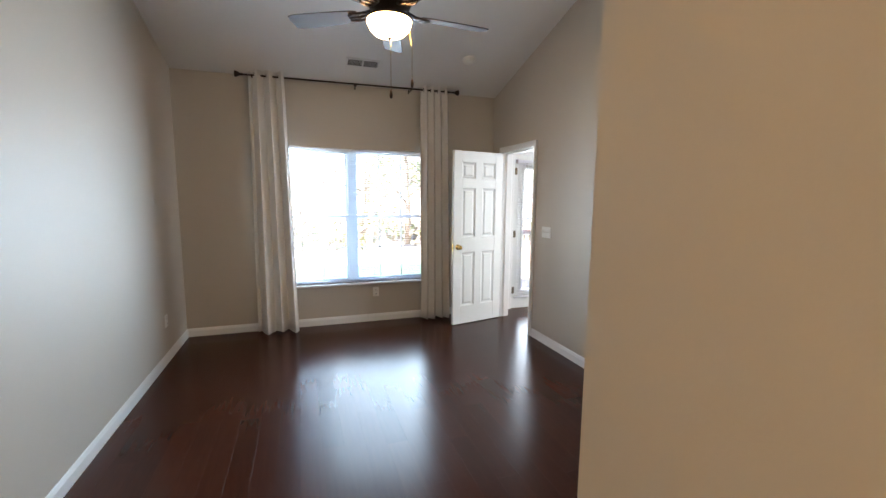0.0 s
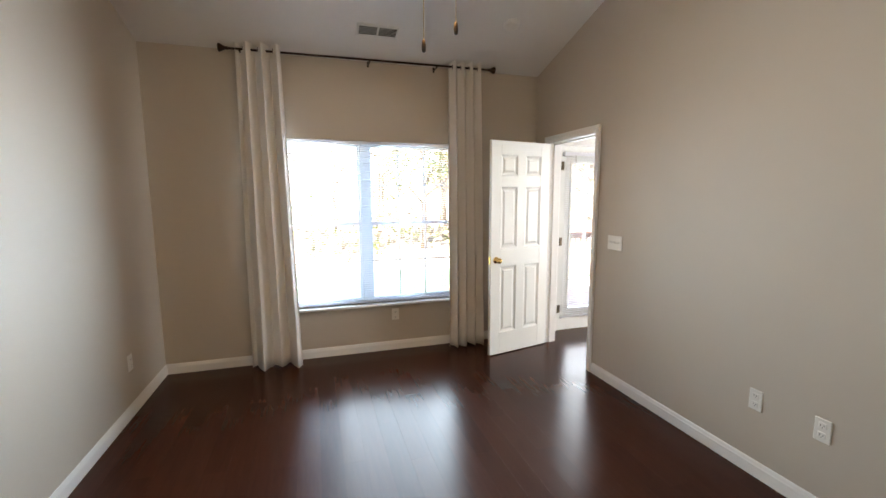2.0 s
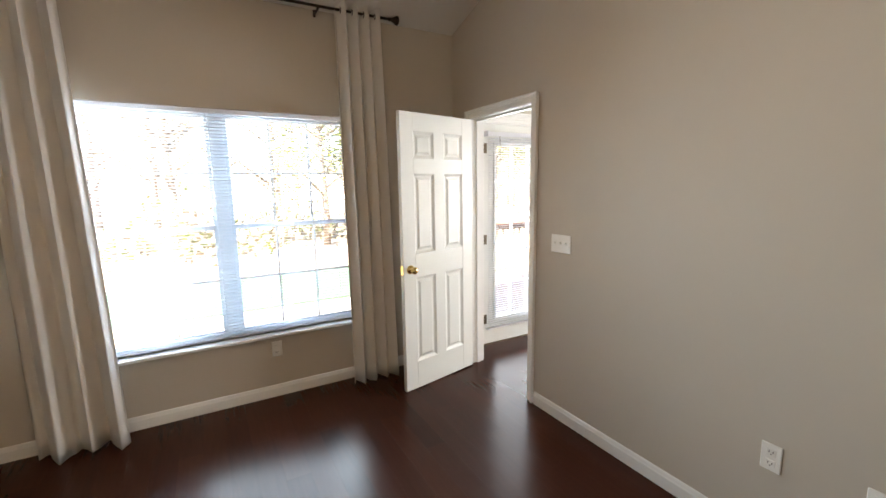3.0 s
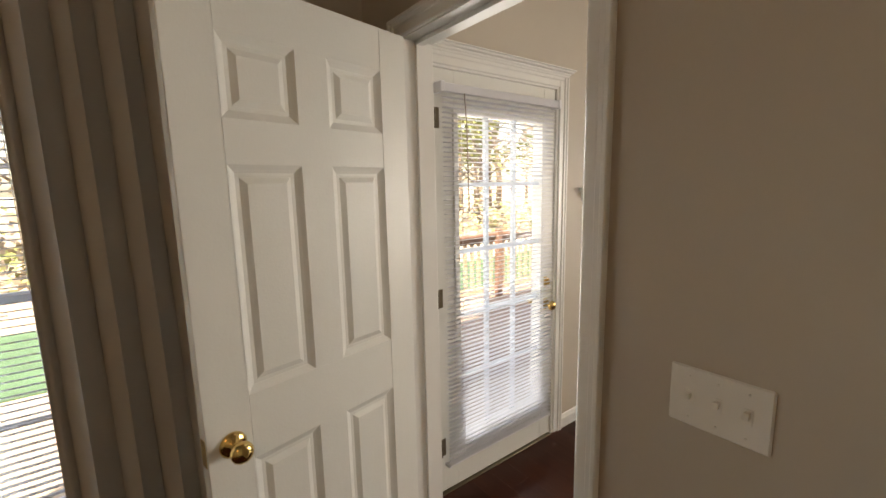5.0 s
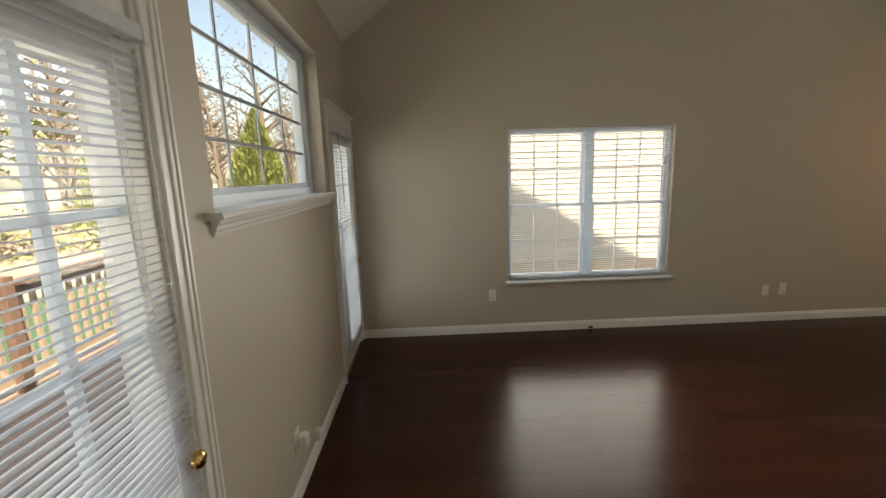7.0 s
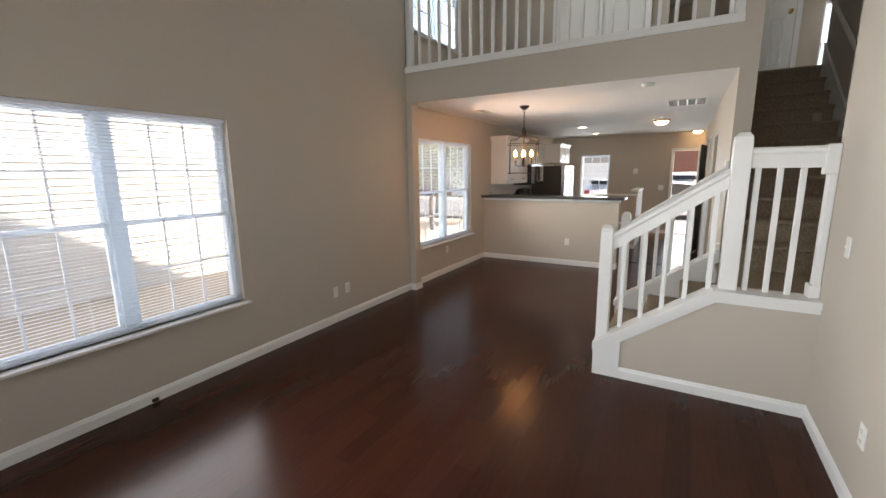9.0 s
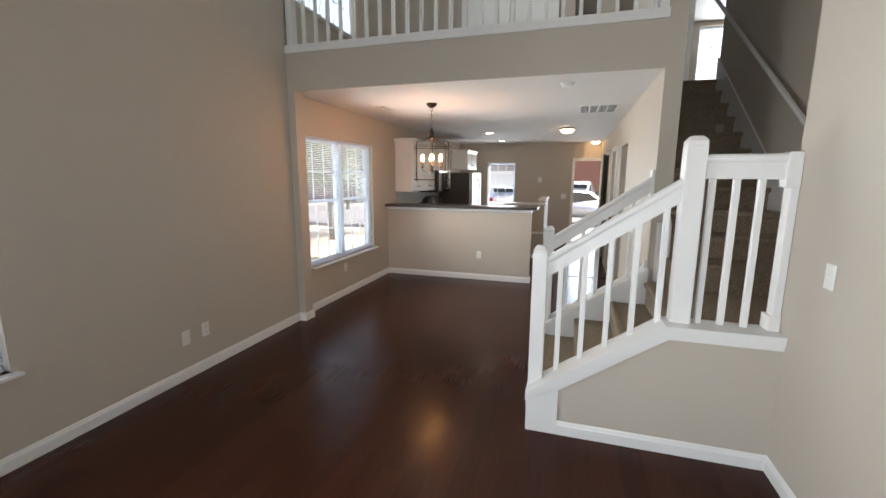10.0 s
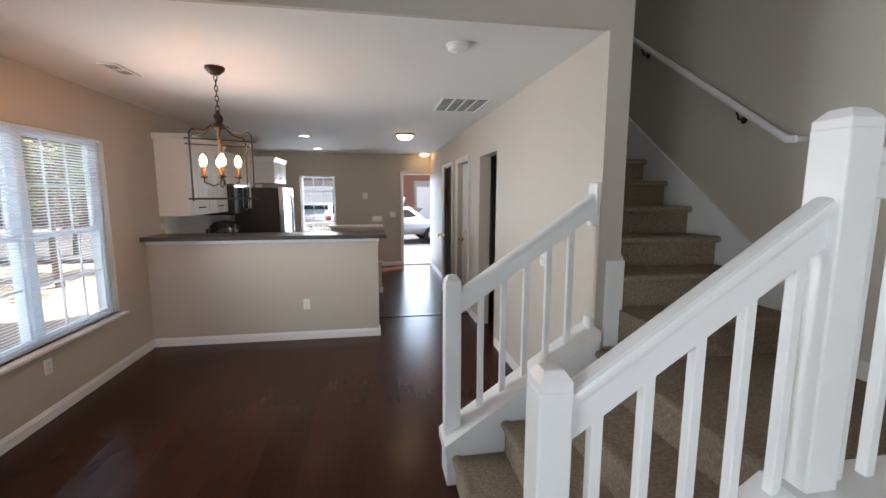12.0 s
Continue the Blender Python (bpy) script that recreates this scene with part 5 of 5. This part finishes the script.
for y in (-8.6,):
    w = part("window", ring(bmesh.new(), y - .5, y + .5, .9, 2.3, NX - .05, NX - .01, .07), TRIM, nh)
    w.matrix_local = Matrix.Identity(4)
    w.data.transform(Matrix(((0, 1, 0, 0), (1, 0, 0, 0), (0, 0, 1, 0), (0, 0, 0, 1))))
    part("pane", B(NX - .03, NX - .02, y - .43, y + .43, .97, 2.23), CARGL, w)

# brick garages across the road
gh = thing("garage_building", "red brick garage building with white arched garage doors", "house")
GY = -33.0
part("wall", B(-22, 26, GY - 8, GY - .02, -.45, 3.4), MORTAR, gh)
rows = 46
vs, fs = [], []
for k in range(rows):
    z = -.40 + k * .083
    x = -22 + (.11 if k % 2 else 0)
    while x < 25.8:
        if not any(gx - 1.5 < x + .1 < gx + 1.5 and z < 2.5 for gx in (-8, -2.5, 6, 11.5, 17)):
            o = len(vs)
            x1, z1 = x + .21, z + .07
            vs += [(x, GY, z), (x1, GY, z), (x1, GY, z1), (x, GY, z1), (x, GY - .03, z), (x1, GY - .03, z), (x1, GY - .03, z1), (x, GY - .03, z1)]
            fs += [(o, o + 1, o + 2, o + 3), (o, o + 4, o + 5, o + 1), (o + 1, o + 5, o + 6, o + 2), (o + 2, o + 6, o + 7, o + 3), (o + 3, o + 7, o + 4, o)]
        x += .222
mb = bpy.data.meshes.new("bricks"); mb.from_pydata(vs, [], fs); mb.materials.append(BRICK)
o = part("brickwork", mb, BRICK, gh); o["kind"] = "stuff"
for gx in (-8, -2.5, 6, 11.5, 17):
    g = part("garage_door", B(gx - 1.35, gx + 1.35, GY - .05, GY + .01, -.4, 2.1, .01), TRIM, gh, "white panelled garage door")
    for k in range(4):
        for i in range(4):
            part("panel", B(gx - 1.28 + i * .65, gx - .70 + i * .65, GY + .005, GY + .03, -.33 + k * .6, .17 + k * .6, .012), TRIM, g)
bm = bmesh.new(); prism(bm, [(GY + .6, 3.3), (GY - 4, 5.6), (GY - 8.6, 3.3), (GY - 8.6, 3.5), (GY - 4, 5.8), (GY + .6, 3.5)], 'x', -22.5, 26.5)
part("roof", bm, SHING, gh)


def car(m, paint, label, tall=False):
    """Parked car: x along its length, wheels on z = 0."""
    r = thing("parked_car", label, "car", m, group="parked cars")
    h = 1.0 if tall else .82
    top = 1.75 if tall else 1.42
    prof = [(-2.2, .35), (-2.25, .62), (-2.15, h), (-1.15, h + .05), (-.55, top - .04), (.2, top), (1.3, top - .05), (1.95, h + .12), (2.2, h), (2.25, .6), (2.2, .35)]
    bm = bmesh.new(); prism(bm, prof, 'y', -.86, .86)
    for v in bm.verts:
        if v.co.z > h + .06: v.co.y *= .80
    bmesh.ops.bevel(bm, geom=list(bm.edges), offset=.05, segments=2, affect='EDGES')
    for f in bm.faces: f.smooth = True
    body = part("body", bm, paint, r)
    for s in (-1, 1):
        bm = bmesh.new()
        prism(bm, [(-1.0, h + .1), (-.5, top - .12), (.2, top - .07), (1.2, top - .12), (1.7, h + .12)], 'y', s * .80, s * .80 + s * .012)
        for v in bm.verts: v.co.y -= s * max(0, (v.co.z - h)) * .17 - s * .03
        part("side_window", bm, CARGL, body)
    for nm, x, s in (("windscreen", -.86, -1), ("rear_window", 1.64, 1)):
        bm = B(-.02, .02, -.62, .62, -.24, .24, .01)
        bmesh.ops.transform(bm, matrix=Matrix.Translation((x, 0, (h + top) / 2 + .06)) @ Matrix.Rotation(radians(46 * -s * -1), 4, 'Y'), verts=bm.verts)
        part(nm, bm, CARGL, body)
    for x in (-1.4, 1.4):
        for y in (-.80, .80):
            T = Matrix.Translation((x, y, .33)) @ Matrix.Rotation(radians(90), 4, 'X')
            w = part("wheel", lathe(bmesh.new(), [(.20, -.10), (.31, -.10), (.33, -.07), (.33, .07), (.31, .10), (.20, .10)], 22, T), TYRE, r, "black tyre")
            part("rim", lathe(bmesh.new(), [(0, -.09), (.10, -.095), (.205, -.08), (.205, .08), (.10, .095), (0, .09)], 18, T), STEEL, w)
    for y in (-.68, .68):
        part("headlight", B(-2.27, -2.2, y - .16, y + .16, .62, .76, .02), STEEL, body, "clear headlight")
        part("tail_light", B(2.2, 2.27, y - .13, y + .13, .66, .86, .02), TAIL, body, "red tail light")
    part("bumper", B(-2.30, -2.18, -.8, .8, .32, .52, .04), paint, body)
    part("bumper", B(2.18, 2.30, -.8, .8, .32, .52, .04), paint, body)
    return r


car(pose(1.1, -20.2, -.30, 0, 0, 8), CARS, "silver parked car in front of the house")
car(pose(.9, -26.0, -.30, 0, 0, 84), CARW, "white parked sport utility vehicle across the road", True)
car(pose(4.6, -26.2, -.30, 0, 0, 88), CARW, "white parked car across the road")

# porch railing beyond the kitchen window
pr = thing("porch_railing", "white porch railing outside the kitchen window", "railing")
part("top_rail", B(1.9, 4.6, -14.62, -14.55, .82, .87, .01), TRIM, pr)
part("bottom_rail", B(1.9, 4.6, -14.61, -14.56, .0, .05, .008), TRIM, pr)
for i in range(21):
    part("baluster", B(1.95 + i * .13, 1.985 + i * .13, -14.6, -14.57, .05, .82), TRIM, pr)
for x in (1.9, 4.55):
    part("post", B(x, x + .09, -14.64, -14.53, -.12, .95, .01), TRIM, pr)
setting("porch_floor", B(1.8, 4.8, -14.7, -13.05, -.4, -.12), CONC, "concrete porch floor", "floor")


# ---------- trees ----------
def tree_meshes(seed, h, kind_):
    """Trunk with limbs, and a crown of many small leaves with gaps."""
    rnd = random.Random(seed)
    bm = bmesh.new()
    pts = [(rnd.uniform(-.08, .08) * k, rnd.uniform(-.08, .08) * k, h * .16 * k) for k in range(6)]
    r0 = h * .018
    tube(bm, pts, [r0 * (1 - .15 * k) for k in range(6)], 8)
    tips = []
    for i in range(16):
        f = rnd.uniform(.25, .98)
        k = min(4, int(f * 5)); a, b = Vector(pts[k]), Vector(pts[k + 1])
        p = a.lerp(b, f * 5 - k)
        an = rnd.uniform(0, 2 * math.pi)
        L = h * (.30 * (1.15 - f))
        e = p + Vector((math.cos(an) * L, math.sin(an) * L, L * .6))
        mid = p.lerp(e, .5) + Vector((0, 0, L * .08))
        tube(bm, [p, mid, e], [r0 * .35, r0 * .22, r0 * .08], 5)
        tips += [mid, p.lerp(e, .75), e]
        if kind_ == "bare":
            for _ in range(4):
                q = p.lerp(e, rnd.uniform(.3, 1))
                w = q + Vector((rnd.uniform(-1, 1), rnd.uniform(-1, 1), rnd.uniform(.2, 1.2))) * L * .4
                tube(bm, [q, w], [r0 * .12, r0 * .04], 4); tips.append(w)
    trunk = mesh("trunk", bm, BARK)
    vs, fs = [], []
    cnt = {"leafy": 34, "bare": 5}[kind_]
    size = {"leafy": .11, "bare": .07}[kind_]
    for t in tips:
        for _ in range(cnt):
            s = h * .045
            c = t + Vector((rnd.gauss(0, s), rnd.gauss(0, s), rnd.gauss(0, s * .8)))
            u = Vector((rnd.gauss(0, 1), rnd.gauss(0, 1), rnd.gauss(0, .6))).normalized()
            w = u.orthogonal().normalized() * size * .5
            u = u * size
            o = len(vs)
            vs += [c - u, c + w, c + u, c - w]; fs.append((o, o + 1, o + 2, o + 3))
    me = bpy.data.meshes.new("crown"); me.from_pydata([tuple(v) for v in vs], [], fs)
    me.materials.append({"leafy": LEAFY, "bare": LEAFB}[kind_])
    return trunk, me


def evergreen_meshes(seed, h, rad):
    """Dense column of upright sprays over a short trunk, narrowing to an uneven tip."""
    rnd = random.Random(seed)
    trunk = mesh("trunk", tube(bmesh.new(), [(0, 0, 0), (.02, .01, h * .5), (0, .02, h * .93)], [.09, .06, .015], 8), BARK)
    lobes = [(rnd.uniform(0, 2 * math.pi), rnd.uniform(.1, .8), rnd.uniform(.10, .22)) for _ in range(26)]
    vs, fs = [], []
    for _ in range(11000):
        f = rnd.random() ** 1.25
        an = rnd.uniform(0, 2 * math.pi)
        edge = rad * (1 - f ** 1.7) * (.72 + .28 * min(1, f / .12))
        for la, lf, lw in lobes:
            d = math.cos(an - la)
            if d > .6 and abs(f - lf) < .12: edge *= 1 + lw * (d - .6) * (1 - abs(f - lf) / .12)
        r_ = edge * rnd.uniform(.55, 1.04) + rnd.gauss(0, .02)
        c = Vector((r_ * math.cos(an), r_ * math.sin(an), .12 + f * (h - .12)))
        u = Vector((math.cos(an) * .45 + rnd.gauss(0, .3), math.sin(an) * .45 + rnd.gauss(0, .3), 1)).normalized()
        w = u.orthogonal().normalized()
        w.rotate(Matrix.Rotation(rnd.uniform(0, 6.28), 3, u))
        u, w = u * rnd.uniform(.06, .11), w * .028
        o = len(vs)
        vs += [c - u, c + w, c + u, c - w]; fs.append((o, o + 1, o + 2, o + 3))
    me = bpy.data.meshes.new("crown"); me.from_pydata([tuple(v) for v in vs], [], fs)
    me.materials.append(LEAFG)
    return trunk, me


KINDS = [tree_meshes(11, 8.0, "leafy"), evergreen_meshes(12, 4.0, 1.12), tree_meshes(13, 10.0, "bare"), tree_meshes(14, 9.0, "bare")]
LABELS = ["yellow-green leafy tree at the edge of the woods", "dense green columnar evergreen beyond the deck", "bare brown tree in the woods", "slim bare tree with few dry leaves"]


def tree(k, x, y, s, rz, z=-.45):
    r = thing("tree", LABELS[k], "tree", pose(x, y, z, 0, 0, rz) @ Matrix.Scale(s, 4), group="trees behind the house" if y > 0 else "trees by the road")
    part("trunk", KINDS[k][0], BARK, r); part("crown", KINDS[k][1], LEAFY, r)


tree(1, 12.3, 4.06, 1.0, 20); tree(1, 15.2, 10.2, 1.15, 140); tree(0, 1.6, 11.0, .95, 50); tree(0, 4.1, 13.0, 1.0, 210)
rt = random.Random(5)
for i in range(30):
    tree(rt.choice((2, 3, 2, 3, 0)), -16 + i * 1.35 + rt.uniform(-.6, .6), rt.uniform(13, 24), rt.uniform(.8, 1.35), rt.uniform(0, 360))
for i in range(26):
    tree(rt.choice((2, 3, 2, 3, 2)), 21 + i * 1.2 + rt.uniform(-.6, .6), rt.uniform(7, 24), rt.uniform(.9, 1.5), rt.uniform(0, 360))
for x, y, k in ((8.6, -13.6, 0), (7.6, -16.4, 0), (11.6, -15.6, 0), (13.5, -14, 0), (11, -18, 0), (16.5, -17, 2), (10.0, -12.6, 0), (18, -22, 0), (14, -24, 3), (21, -19, 0)):
    tree(k, x, y, rt.uniform(.6, .9), rt.uniform(0, 360))
hb = thing("shrub_bank", "low brown and green undergrowth along the woods", "shrubs", kind="stuff")
for nm, mt, n_, sd in (("dry_leaves", LEAFB, 9000, 3), ("green_leaves", LEAFY, 4000, 4)):
    rr_ = random.Random(sd); vs, fs = [], []
    for i in range(n_):
        x = rr_.uniform(-22, 24); b = 12.5 + 1.2 * math.sin(x * .8)
        c = Vector((x, b + rr_.gauss(0, 1.2), -.4 + abs(rr_.gauss(0, .55)) * (1 + .5 * math.sin(x * 1.7))))
        u = Vector((rr_.gauss(0, 1), rr_.gauss(0, 1), rr_.gauss(0, 1))).normalized(); w = u.orthogonal() * .06; u = u * .12
        q = len(vs); vs += [tuple(c - u), tuple(c + w), tuple(c + u), tuple(c - w)]; fs.append((q, q + 1, q + 2, q + 3))
    me = bpy.data.meshes.new(nm); me.from_pydata(vs, [], fs); me.materials.append(mt)
    part(nm, me, mt, hb)

# ---------- floor boards ----------
PW, PL = .127, 1.22
fl = thing("floor_boards", "dark reddish-brown glossy wood plank floor", "floor", kind="structure")
rb = random.Random(9)
PLANK = {}


def plank_mesh(L):
    L = round(L, 3)
    if L not in PLANK:
        bm = bmesh.new(); c = .0003
        prism(bm, [(c * .2, -.012), (c * .2, -.00012), (c, 0), (PW - c, 0), (PW - c * .2, -.00012), (PW - c * .2, -.012)], 'y', .0002, L - .0002)
        PLANK[L] = mesh("plank", bm, FLOOR)
    return PLANK[L]


rest_v, rest_f = [], []
x = XW
col = 0
count = 0
while x < XD + .14:
    y = -12.85 - (col * .43) % PL
    while y < 0.0:
        y0, y1 = max(y, -12.85), min(y + PL, 0.0)
        if y1 - y0 > .02:
            near = .1 < x < 3.95 and -6.0 < y0 and y1 < -.2
            if near and count < 300:
                o = part("plank", plank_mesh(y1 - y0), FLOOR, fl); o.location = (x, y0, 0); count += 1
            else:
                k = len(rest_v); c = .0003
                for yy in (y0 + .0002, y1 - .0002):
                    rest_v += [(x + c * .2, yy, -.012), (x + c * .2, yy, -.00012), (x + c, yy, 0), (x + PW - c, yy, 0), (x + PW - c * .2, yy, -.00012), (x + PW - c * .2, yy, -.012)]
                for q in range(6):
                    q2 = (q + 1) % 6
                    rest_f.append((k + q, k + 6 + q, k + 6 + q2, k + q2))
                rest_f.append(tuple(k + q for q in range(6))); rest_f.append(tuple(k + 11 - q for q in range(6)))
        y += PL
    x += PW
    col += 1
me = bpy.data.meshes.new("plank_field"); me.from_pydata(rest_v, [], rest_f); me.materials.append(FLOOR)
o = part("plank_field", me, FLOOR, fl); o["kind"] = "stuff"
